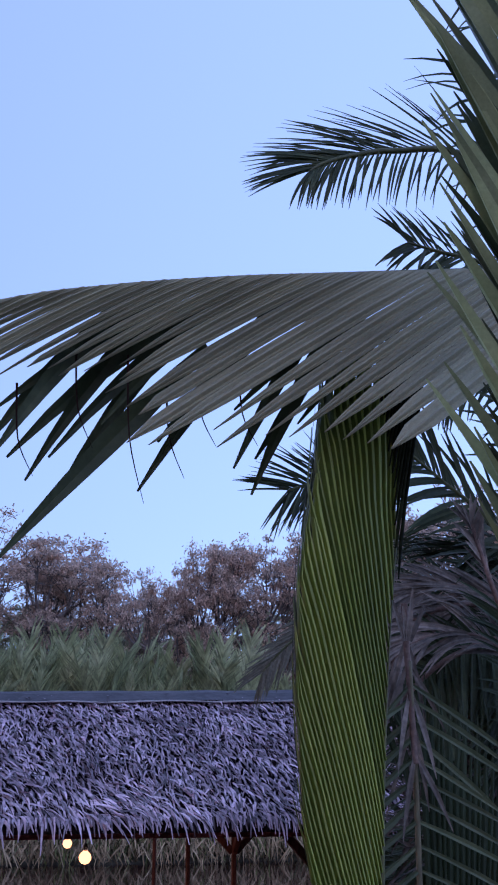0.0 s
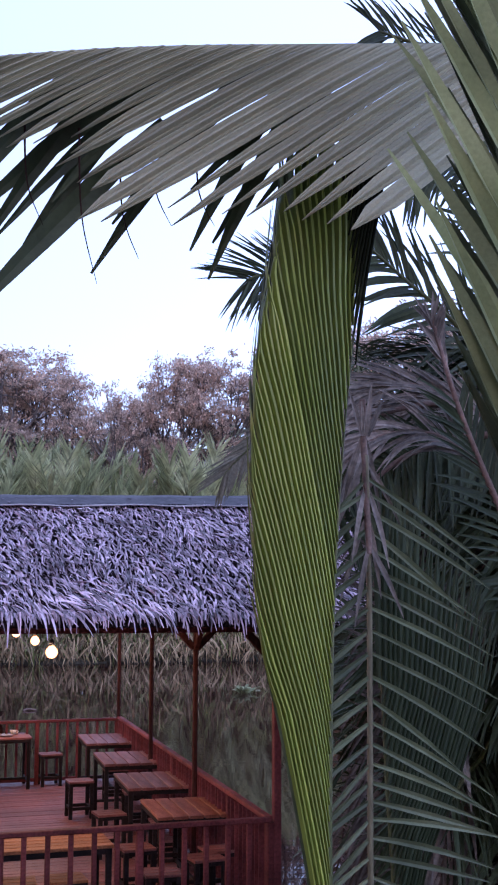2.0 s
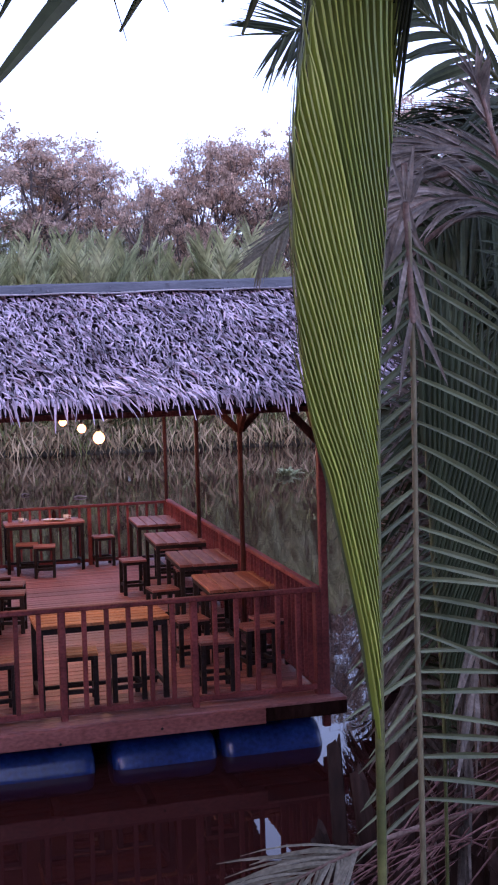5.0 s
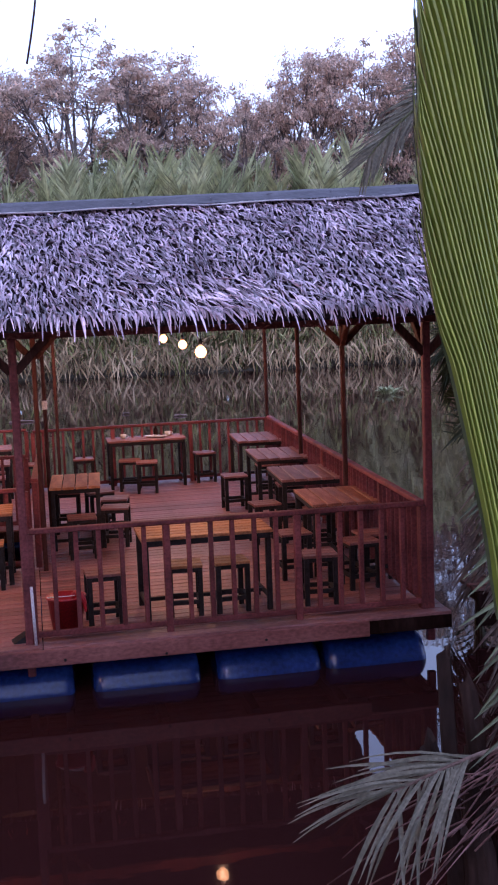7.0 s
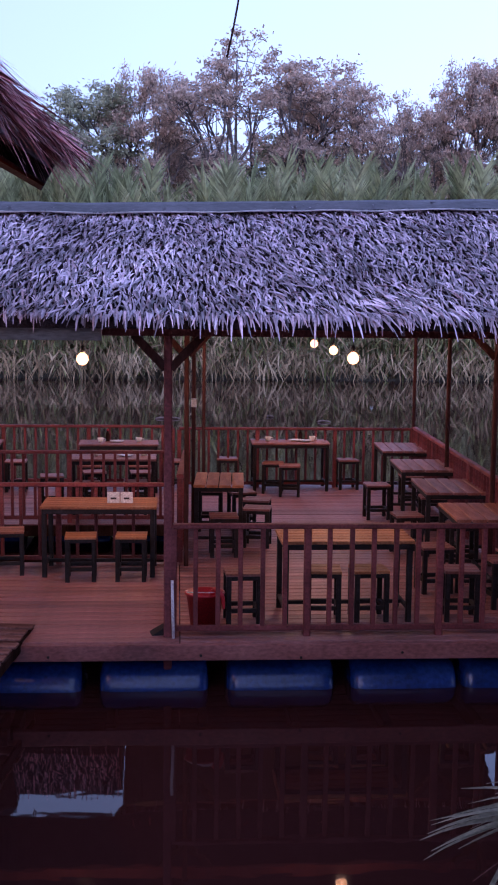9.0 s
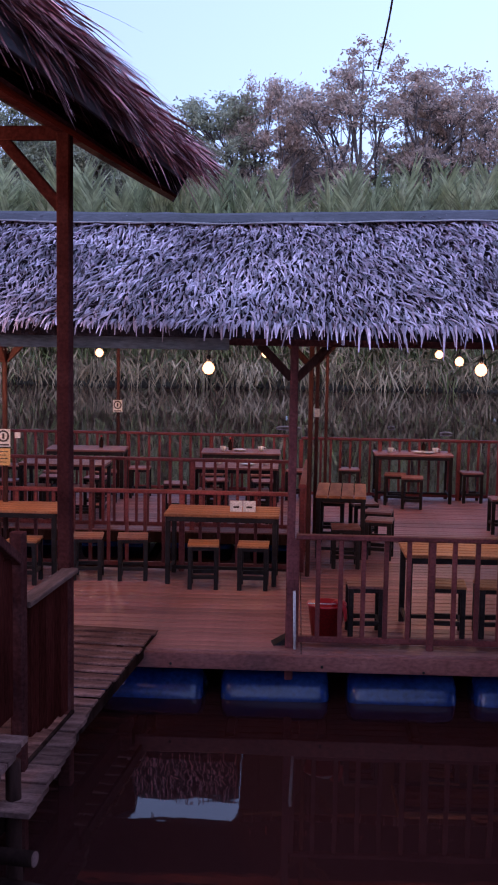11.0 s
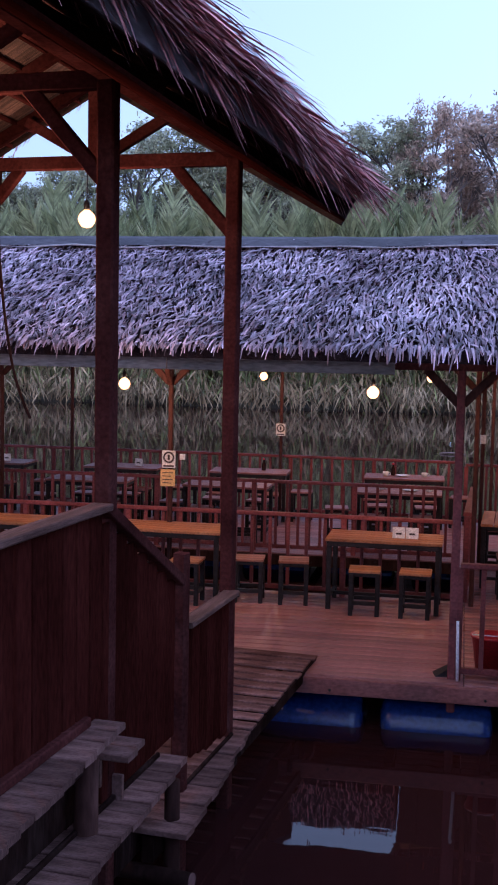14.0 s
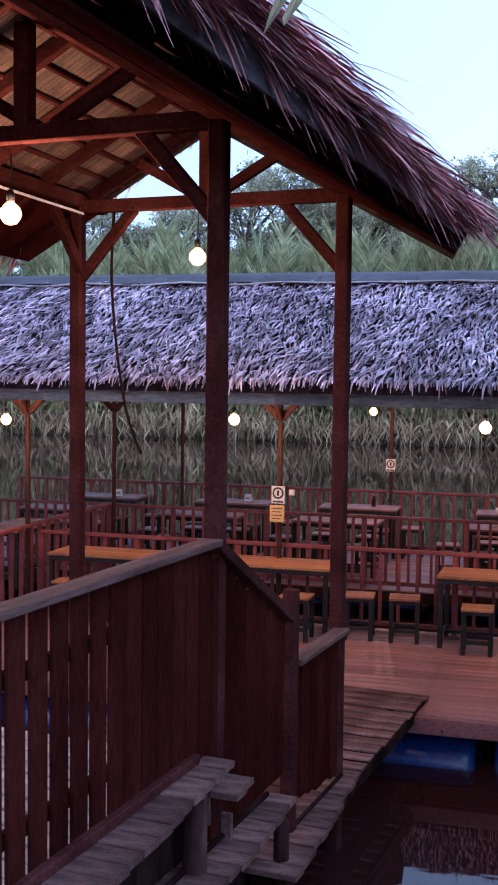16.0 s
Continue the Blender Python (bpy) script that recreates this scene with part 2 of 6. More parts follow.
# midribs are paler, and the light on the ridges is coloured in too
LEAF_RIB = material("pale leaf rib with ridge light", [(0.2, 0.262, 0.045), (0.29, 0.352, 0.072)], 0.45, 6, bump=0.05, stain=0.1)
OLD_RIB = material("grey leaf rib", [(0.26, 0.235, 0.15), (0.33, 0.3, 0.195)], 0.55, 6, bump=0.05, stain=0.1)
FAR_LOW = material("far shaded nipa leaf", [(0.1, 0.118, 0.04), (0.2, 0.208, 0.08), (0.36, 0.34, 0.165)], 0.75, 0.8, spread=0.85, island=True, fine=3, through_light=0.3, spec=0.1)
PILE_WOOD = material("dark reddish pile", [(0.03, 0.012, 0.01), (0.055, 0.022, 0.018), (0.1, 0.045, 0.038)], 0.85, 5, (1, 1, 0.25), 0.6, fine=30, spec=0.05)
POST_WOOD = material("brown stained post", [(0.036, 0.0135, 0.0115), (0.06, 0.023, 0.0195), (0.095, 0.04, 0.034)], 0.7, 4, (1, 1, 0.3), 0.35, spread=0.25, fine=45, spec=0.1)
FASCIA_WOOD = material("reddish edge beam", [(0.19, 0.062, 0.054), (0.28, 0.095, 0.083), (0.37, 0.14, 0.122)], 0.55, 2.5, (0.5, 3, 1), 0.35, spread=0.15, fine=40, spec=0.25)
# pale base holds the sky light on the floor behind the railing gaps
FLOOR_WOOD = material("pale boards with sky sheen", [(0.22, 0.17, 0.165), (0.32, 0.26, 0.25), (0.42, 0.36, 0.35)], 0.4, 3, (1, 3, 1), 0.3, spread=0.25, fine=40)

WATER = bpy.data.materials.new("brown river water")
WATER.use_nodes = True
wt = WATER.node_tree
wb = wt.nodes["Principled BSDF"]
wb.inputs["Base Color"].default_value = (0.034, 0.0102, 0.0098, 1)
wb.inputs["Roughness"].default_value = 0.02
wb.inputs["IOR"].default_value = 1.33
wco = wt.nodes.new("ShaderNodeTexCoord")
wmp = wt.nodes.new("ShaderNodeMapping")
wmp.inputs["Scale"].default_value = (0.7, 1.2, 1)
wno = wt.nodes.new("ShaderNodeTexNoise")
wno.inputs["Scale"].default_value = 1.6
wno.inputs["Detail"].default_value = 3
wbp = wt.nodes.new("ShaderNodeBump")
wbp.inputs["Strength"].default_value = 0.035
wbp.inputs["Distance"].default_value = 0.05
wt.links.new(wco.outputs["Object"], wmp.inputs["Vector"])
wt.links.new(wmp.outputs[0], wno.inputs["Vector"])
wt.links.new(wno.outputs["Fac"], wbp.inputs["Height"])
wt.links.new(wbp.outputs[0], wb.inputs["Normal"])


# ---- mesh makers ----
class Mesh:
    """Gathers vertices and faces of one part."""

    def __init__(self):
        self.v, self.f = [], []

    def add(self, verts, faces):
        k = len(self.v)
        self.v += [tuple(p) for p in verts]
        self.f += [tuple(k + i for i in f) for f in faces]
        return self

    def beam(self, p, q, w, h, c=0.006, up=(0, 0, 1), rot=0.0):
        """A bar from p to q, w wide and h high, with chamfered long edges."""
        p, q = Vector(p), Vector(q)
        d = (q - p).normalized()
        u = Vector(up)
        if abs(d.dot(u)) > 0.98:
            u = Vector((0, 1, 0))
        s = d.cross(u).normalized()
        u = s.cross(d).normalized()
        c = min(c, w / 3, h / 3)
        a, b = w / 2, h / 2
        prof = [(-a + c, -b), (a - c, -b), (a, -b + c), (a, b - c), (a - c, b), (-a + c, b), (-a, b - c), (-a, -b + c)]
        if rot:
            cr, sr = math.cos(rot), math.sin(rot)
            prof = [(x * cr - y * sr, x * sr + y * cr) for x, y in prof]
        vs = [o + s * x + u * y for o in (p, q) for x, y in prof]
        fs = [(i, (i + 1) % 8, 8 + (i + 1) % 8, 8 + i) for i in range(8)] + [tuple(range(7, -1, -1)), tuple(range(8, 16))]
        return self.add(vs, fs)

    def box(self, x0, x1, y0, y1, z0, z1, c=0.006):
        """A box with chamfered edges, its grain along its longest side."""
        dx, dy, dz = x1 - x0, y1 - y0, z1 - z0
        mx, my, mz = (x0 + x1) / 2, (y0 + y1) / 2, (z0 + z1) / 2
        if dx >= dy and dx >= dz:
            return self.beam((x0, my, mz), (x1, my, mz), dy, dz, c)
        if dy >= dz:
            return self.beam((mx, y0, mz), (mx, y1, mz), dx, dz, c)
        return self.beam((mx, my, z0), (mx, my, z1), dx, dy, c)

    def tube(self, pts, radii, sides=8, cap=True):
        """A round, tapering tube along points."""
        pts = [Vector(p) for p in pts]
        if not hasattr(radii, "__len__"):
            radii = [radii] * len(pts)
        vs, fs = [], []
        ref = Vector((0.31, 0.17, 0.93)).normalized()
        for i, p in enumerate(pts):
            d = (pts[min(i + 1, len(pts) - 1)] - pts[max(i - 1, 0)]).normalized()
            r0 = ref if abs(d.dot(ref)) < 0.95 else Vector((1, 0, 0))
            s = d.cross(r0).normalized()
            u = s.cross(d)
            for k in range(sides):
                a = 2 * math.pi * k / sides
                vs.append(p + (s * math.cos(a) + u * math.sin(a)) * radii[i])
        for i in range(len(pts) - 1):
            for k in range(sides):
                j = (k + 1) % sides
                fs.append((i * sides + k, i * sides + j, (i + 1) * sides + j, (i + 1) * sides + k))
        if cap:
            fs += [tuple(range(sides - 1, -1, -1)), tuple((len(pts) - 1) * sides + k for k in range(sides))]
        return self.add(vs, fs)

    def lathe(self, centre, prof, sides=20):
        """A turned body about a vertical axis: prof is (radius, height) pairs."""
        c = Vector(centre)
        vs, fs = [], []
        for r, z in prof:
            vs += [c + Vector((r * math.cos(2 * math.pi * k / sides), r * math.sin(2 * math.pi * k / sides), z)) for k in range(sides)]
        for i in range(len(prof) - 1):
            for k in range(sides):
                j = (k + 1) % sides
                fs.append((i * sides + k, i * sides + j, (i + 1) * sides + j, (i + 1) * sides + k))
        return self.add(vs, fs)

    def blade(self, p, d, n, length, width, droop=0.0, segs=3, fold=0.0, tip=0.15, base=0.5, twist=0.0, swell=0.35):
        """A leaf blade from p along d, its face towards n; it bends down by droop and is folded along its midrib."""
        p, d, n = Vector(p), Vector(d).normalized(), Vector(n)
        s = d.cross(n)
        if s.length < 1e-4:
            s = d.cross(Vector((0.3, 0.9, 0.2)))
        s.normalize()
        vs, fs = [], []
        step = length / segs
        for i in range(segs + 1):
            t = i / segs
            w = width * (base + (1 - base) * t / swell if t < swell else 1 - (1 - tip) * ((t - swell) / (1 - swell)) ** 1.5) / 2
            nn = s.cross(d).normalized()
            if twist:
                ang = twist * t
                side = s * math.cos(ang) + nn * math.sin(ang)
            else:
                side = s
            vs += [p - side * w + nn * (fold * w), p, p + side * w + nn * (fold * w)] if fold else [p - side * w, p + side * w]
            p = p + d * step
            d = (d + Vector((0, 0, -droop / segs))).normalized()
            s2 = d.cross(s.cross(d)).normalized()
            s = s2 if s2.dot(s) > 0 else -s2
        m = 3 if fold else 2
        for i in range(segs):
            for k in range(m - 1):
                a = i * m + k
                fs.append((a, a + 1, a + m + 1, a + m))
        return self.add(vs, fs)

    def data(self, name, mat, smooth=False):
        me = bpy.data.meshes.new(name)
        me.from_pydata([tuple(p) for p in self.v], [], self.f)
        me.materials.append(mat)
        if smooth:
            me.shade_smooth()
        me.update()
        return me


def part(name, mesh, mat, parent=None, label="", smooth=False):
    """One mesh object, under a thing or a part where one is given."""
    ob = new(name, mesh.data(name, mat, smooth) if isinstance(mesh, Mesh) else mesh)
    ob.parent = parent
    return tagged(ob, label)


def thing(name, label, category, group="", kind="", m=None):
    ob = new(name)
    ob.empty_display_size = 0.1
    if m is not None:
        ob.matrix_world = m
    return tagged(ob, label, category, group, kind)


def place(me, name, parent, m):
    ob = new(name, me)
    ob.parent = parent
    ob.matrix_local = m
    return ob


R = random.Random(7)


def lerp(a, b, t):
    return Vector(a) + (Vector(b) - Vector(a)) * t


def curve_pts(ctrl, n):
    """n + 1 points on a smooth curve through the control points."""
    c = [Vector(p) for p in ctrl]
    out = []
    for i in range(n + 1):
        t = i / n * (len(c) - 1)
        k = min(int(t), len(c) - 2)
        u = t - k
        p0, p1, p2, p3 = c[max(k - 1, 0)], c[k], c[k + 1], c[min(k + 2, len(c) - 1)]
        out.append(0.5 * ((2 * p1) + (p2 - p0) * u + (2 * p0 - 5 * p1 + 4 * p2 - p3) * u * u + (3 * p1 - p0 - 3 * p2 + p3) * u ** 3))
    return out


# ---- the setting: river, banks ----
WATER_Z = -0.45


def sheet(name, mat, x0, x1, y0, y1, nx, ny, height, label, category):
    vs = [(x0 + (x1 - x0) * i / nx, y0 + (y1 - y0) * j / ny, 0) for j in range(ny + 1) for i in range(nx + 1)]
    vs = [(x, y, height(x, y)) for x, y, _ in vs]
    fs = [(j * (nx + 1) + i, j * (nx + 1) + i + 1, (j + 1) * (nx + 1) + i + 1, (j + 1) * (nx + 1) + i) for j in range(ny) for i in range(nx)]
    ob = part(name, Mesh().add(vs, fs), mat, smooth=True)
    return tagged(ob, label, category, kind="structure")


sheet("water", WATER, -400, 400, -40, 700, 1, 1, lambda x, y: WATER_Z, "still reddish-brown river water mirroring the far bank", "water")


def bank_height(x, y):
    edge = 4.6 + 0.7 * max(0.0, min(1.0, (x - 1.2) / 1.1)) + 3.0 * max(0.0, min(1.0, (x - 4.4) / 1.2))
    t = (edge - y) / 2.2
    base = -0.9 + 2.1 * max(0.0, min(1.0, t + 0.25)) ** 0.8
    return base + 0.12 * noise.noise(Vector((x * 0.9, y * 0.9, 0))) + 0.04 * noise.noise(Vector((x * 4, y * 4, 3)))


sheet("ground", MUD, -14, 26, -14, 15, 110, 90, bank_height, "dark muddy river bank strewn with litter", "ground")


def far_height(x, y):
    return -0.7 + 0.9 * max(0.0, min(1.0, (y - 55.0) / 2.0)) + 0.8 * max(0.0, min(1.0, (y - 56) / 25)) + 0.15 * noise.noise(Vector((x * 0.4, y * 0.4, 5)))


sheet("ground_far", SOIL, -260, 260, 52, 400, 130, 40, far_height, "far river bank under a palm thicket", "ground")


# ---- the floating restaurant: decks, drums, railings, posts, thatched roofs ----
def plank_deck(name, x0, x1, y0, y1, cuts, label, board=0.138, gap=0.008, z=0.0, mat=DECK_WOOD):
    """A deck of boards that run across, each board a piece, on joists."""
    deck = thing(name, label, "deck", kind="structure")
    joists = Mesh()
    x = x0 + 0.1
    while x < x1:
        joists.box(x - 0.04, x + 0.04, y0 + 0.06, y1 - 0.03, z - 0.16, z - 0.033)
        x += 0.8
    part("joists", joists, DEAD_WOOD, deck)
    edges = [x0] + [c for c in cuts if x0 < c < x1] + [x1]
    meshes = {}
    rows = int((y1 - y0) / board)
    step = (y1 - y0) / rows
    for j in range(rows):
        for a, b in zip(edges, edges[1:]):
            key = round(b - a, 3)
            if key not in meshes:
                meshes[key] = Mesh().beam((0.004, 0, 0), (key - 0.004, 0, 0), step - gap, 0.032, 0.005).data("board", mat)
            place(meshes[key], "board", deck, Matrix.Translation((a, y0 + (j + 0.5) * step, z - 0.016 + R.uniform(-0.002, 0.002))) @ Matrix.Rotation(R.uniform(-0.001, 0.001), 4, 'Z'))
    return deck


plank_deck("deck_front", -9.6, 3.5, 11.03, 14.1, (-6.4, -3.3, -0.1), "worn reddish timber deck boards of a floating platform")
plank_deck("deck_right", -0.2, 3.75, 14.1, 19.8, (), "worn reddish timber deck boards under tables")
plank_deck("deck_rear", -9.6, -0.2, 16.35, 19.8, (-6.4, -3.3), "worn timber deck boards of the rear platform")


def fascia(x0, x1, y, label, mat=FASCIA_WOOD):
    f = thing("fascia_beam", label, "beam", kind="structure")
    part("beam", Mesh().beam((x0, y, -0.082), (x1, y, -0.082), 0.05, 0.14, 0.008), mat, f)
    m = Mesh()
    x = x0 + 0.3
    while x < x1:
        dz = R.uniform(-0.13, -0.05)
        m.tube([(x, y - 0.023, dz), (x, y - 0.031, dz)], 0.012, 8)
        x += R.uniform(0.6, 1.3)
    part("bolt_heads", m, BLACK_IRON, f)
    return f


fascia(-9.6, -1.55, 11.0, "reddish timber edge beam of the floating deck")
fascia(-1.5, 2.72, 11.0, "reddish timber edge beam of the floating deck")
fascia(-9.6, -0.25, 16.32, "dark timber edge beam of the rear platform", DEAD_WOOD)
part("beam_end", Mesh().beam((2.72, 11.06, -0.09), (3.5, 11.06, -0.09), 0.05, 0.13), DEAD_WOOD)
tagged(bpy.data.objects["beam_end"], "dark worn end of the deck edge beam", "beam", kind="structure")


def drum(m, first=None):
    """A lying plastic drum with ribs and closed ends."""
    if first:
        return copy_thing(first, m)
    d = thing("float_drum", "blue plastic drum floating under the deck edge", "drum", "drums under the decks", m=m)
    r = 0.285
    prof = [(0.0, 0.0), (0.2, 0.0), (0.235, 0.008), (0.262, 0.024), (r - 0.008, 0.05), (r - 0.002, 0.075), (r, 0.1), (r + 0.001, 0.2), (r + 0.002, 0.32),
            (r + 0.002, 0.43), (r + 0.002, 0.54), (r + 0.001, 0.66), (r, 0.76), (r - 0.002, 0.785), (r - 0.008, 0.81), (0.262, 0.836), (0.235, 0.852), (0.2, 0.86), (0.0, 0.86)]
    body = Mesh().lathe((0, 0, 0), [(a, b * 1.09) for a, b in prof], 40)
    body.v = [(z, x, y) for x, y, z in body.v]
    part("body", body, BLUE_PLASTIC, d, smooth=True)
    for sy in (-1, 1):
        bung = Mesh().lathe((0.0, 0.0, 0.0), [(0.0, 0.0), (0.032, 0.0), (0.032, 0.02), (0.0, 0.022)], 12)
        bung.v = [(0.932 + z, x + sy * 0.13, y) for x, y, z in bung.v]
        part("bung", bung, BLACK_IRON, d)
    return d


first_drum = drum(pose(-9.7, 11.36, -0.5))
for row, xs in ((11.36, [-8.4, -7.3, -6.2, -5.11, -4.03, -2.95, -1.87, -0.79, 0.3, 1.38, 2.36]), (13.7, [-8, -6.8, -5.6, -4.4, -3.2, -2.0, -0.8, 0.4, 1.6, 2.6]), (17.7, [-8, -6.8, -5.6, -4.4, -3.2, -2.0, -0.8, 0.4, 1.6, 2.6])):
    for x in xs:
        drum(pose(x, row, -0.5 + R.uniform(-0.012, 0.012), R.uniform(0, 90), 0, R.uniform(-1.2, 1.2)), first_drum)


def railing(p, q, label, h=0.98, spacing=0.27, bal=(0.058, 0.035), posts=1.35, low=0.07, mat=RED_WOOD, cap=True):
    """A timber railing from p to q: top and bottom rail, posts and balusters."""
    p, q = Vector((*p, 0)), Vector((*q, 0))
    r = thing("railing", label, "railing", kind="structure")
    d = (q - p).normalized()
    L = (q - p).length
    part("top_rail", Mesh().beam(p + Vector((0, 0, h - 0.02)), q + Vector((0, 0, h - 0.02)), 0.075, 0.042, 0.008), mat, r)
    part("bottom_rail", Mesh().beam(p + Vector((0, 0, low)), q + Vector((0, 0, low)), 0.04, 0.05), mat, r)
    n = max(1, round(L / posts))
    me = Mesh().beam((0, 0, 0), (0, 0, h - 0.042), 0.062, 0.062, 0.008, up=d).data("post", mat)
    for i in range(n + 1):
        place(me, "post", r, Matrix.Translation(p + d * (L * i / n)))
    k = max(1, round(L / n / spacing))
    me = Mesh().beam((0, 0, low + 0.02), (0, 0, h - 0.04), bal[0], bal[1], 0.004, up=d).data("baluster", mat)
    for i in range(n):
        for j in range(1, k):
            place(me, "baluster", r, Matrix.Translation(p + d * (L * (i + j / k) / n)) @ Matrix.Rotation(R.uniform(-0.012, 0.012), 4, d))
    return r


railing((-0.16, 11.2), (3.3, 11.2), "dark red timber railing along the deck edge", spacing=0.195, bal=(0.045, 0.04))
railing((3.3, 11.24), (3.6, 19.4), "dark red close-boarded timber side railing", spacing=0.14, bal=(0.1, 0.02))
railing((-0.1, 19.42), (3.57, 19.42), "dark red timber railing above the river", h=0.95, spacing=0.16, bal=(0.045, 0.035))
railing((-9.5, 19.7), (-0.2, 19.7), "dark red timber railing above the river", h=0.95, spacing=0.16, bal=(0.045, 0.035))
railing((-9.5, 16.45), (-0.2, 16.45), "dark red timber railing of the rear platform", h=0.95, spacing=0.15, bal=(0.045, 0.035))
railing((-6.3, 14.02), (-0.2, 14.02), "dark red timber railing behind the front tables", h=0.9, spacing=0.2, bal=(0.045, 0.035))
railing((-0.1, 14.1), (-0.02, 16.35), "dark red timber side railing", spacing=0.25)
railing((-6.42, 11.6), (-6.42, 16.35), "dark red timber side railing", spacing=0.25)


def roof_post(x, y, top, braces, label="dark red timber roof post with braces"):
    p = thing("roof_post", label, "post", "roof posts of the restaurant", m=pose(x, y, 0))
    part("shaft", Mesh().beam((0, 0, -0.3), (0, 0, top), 0.07 if y < 13 else 0.05, 0.07 if y < 13 else 0.05, 0.01), RED_WOOD if y < 13 else POST_WOOD, p)
    for dx, dy in braces:
        part("brace", Mesh().beam((dx * 0.02, dy * 0.02, top - 0.36), (dx * 0.29, dy * 0.29, top - 0.08), 0.055, 0.07), POST_WOOD, p)
    return p


X4 = ((1, 0), (-1, 0))
for x, y in ((-0.205, 11.2), (3.36, 11.2), (-9.5, 11.2)):
    roof_post(x, y, 2.66, X4 + ((0, 1),))
for x, y in ((-0.03, 13.9), (3.33, 13.85), (-3.35, 13.9), (-6.42, 13.9)):
    roof_post(x, y, 2.66, X4 + ((0, -1),))
for x, y in ((0.08, 16.4), (3.42, 16.4), (0.28, 19.4), (3.58, 19.34), (-3.0, 19.55), (-6.47, 19.55)):
    roof_post(x, y, 2.95, X4)
roof_post(-6.37, 16.4, 2.62, X4)


def thatch_roof(name, x0, x1, eave_f, ridge, eave_b, label, front=True, density=1.0, seed=1, mat=THATCH, climb=0.0):
    """A gable roof of packed thatch with loose blades over it, its ridge along x; eaves and ridge are (y, z)."""
    rr = random.Random(seed)
    roof = thing(name, label, "roof")
    (yf, zf), (yr, zr), (yb, zb) = eave_f, ridge, eave_b
    t = 0.09
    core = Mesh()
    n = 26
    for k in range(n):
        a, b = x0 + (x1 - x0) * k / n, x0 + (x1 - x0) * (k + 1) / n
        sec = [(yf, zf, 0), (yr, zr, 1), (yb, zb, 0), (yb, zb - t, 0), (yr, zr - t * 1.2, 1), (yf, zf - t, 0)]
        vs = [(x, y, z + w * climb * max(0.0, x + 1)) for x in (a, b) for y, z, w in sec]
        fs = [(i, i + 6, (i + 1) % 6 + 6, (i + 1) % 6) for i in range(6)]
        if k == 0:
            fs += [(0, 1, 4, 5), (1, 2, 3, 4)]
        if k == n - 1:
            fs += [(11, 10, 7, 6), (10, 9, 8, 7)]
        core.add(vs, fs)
    part("core", core, SHADED_CORE, roof)
    for (ye, ze), on in ((eave_f, front), (eave_b, True)):
        d = Vector((0, ye - yr, ze - zr))
        L = d.length
        d.normalize()
        nrm = Vector((0, -d.z, d.y)) if ye < yr else Vector((0, d.z, -d.y))
        if nrm.z < 0:
            nrm = -nrm
        m = Mesh()
        course = 0.1
        rows = int(L / course) + 1
        dense = density if on else density * 0.4
        per = int((x1 - x0) / 0.0205 * dense)
        for j in range(rows + 1):
            s = min(L - 0.02, j * course)
            for i in range(per):
                x = x0 + (x1 - x0) * (i + rr.random()) / per
                sway = 0.16 * noise.noise(Vector((x * 0.8, s * 1.0, seed))) + 0.14 * noise.noise(Vector((x * 2.4, s * 1.6, seed + 4))) + rr.gauss(0, 0.19)
                sway += max(-0.06, min(0.1, (x + 0.6) * 0.07)) + 0.16 * max(0.0, min(1.0, (-x - 1.6) / 1.6)) - 0.16 * max(0.0, min(1.0, (x - 1.6) / 0.8))
                dd = d * math.cos(sway) + Vector((math.sin(sway), 0, 0))
                lift = rr.uniform(0.0, 0.34)
                o = Vector((x, yr, zr)) + d * (s + rr.uniform(-0.05, 0.03)) + nrm * (0.012 + 0.02 * rr.random())
                o.z += climb * max(0.0, x + 1) * (1 - s / L)
                face = (nrm + Vector((rr.uniform(-.8, .8), rr.uniform(-.3, .3), 0))).normalized()
                ln = rr.uniform(0.15, 0.3)
                drp = rr.uniform(0.0, 0.7)
                if j >= rows - 1:
                    drp = rr.uniform(0.4, 2.2)
                    ln = (rr.uniform(0.1, 0.27) + (0.12 if rr.random() < 0.2 else 0)) * (0.62 if x < -0.75 else 1)
                m.blade(o, dd + nrm * lift, face, ln, rr.uniform(0.012, 0.024), drp, 3, 0, 0.35, 0.55)
        tagged(part("thatch", m, mat, roof), kind="stuff")
    return roof


front_roof = thatch_roof("thatched_roof", -9.8, 4.8, (10.32, 2.735), (13.25, 3.76), (15.8, 2.88), "grey weathered palm-thatch gable roof over the front tables", density=1.15, seed=3, climb=0.024)
for a, b, y in ((-9.8, -2.55, 15.75), (-2.55, -0.95, 17.6), (-0.95, 4.85, 15.75)):
    thatch_roof("thatched_roof", a, b, (y, 2.9 if y < 16 else 2.7), (18.4, 3.9 if y < 16 else 3.64), (20.9, 2.95 if y < 16 else 2.7), "palm-thatch gable roof over the rear platform", density=0.3, seed=9, mat=THATCH_BROWN)

# dark sheet folded over the ridge
m = Mesh()
nx = 60
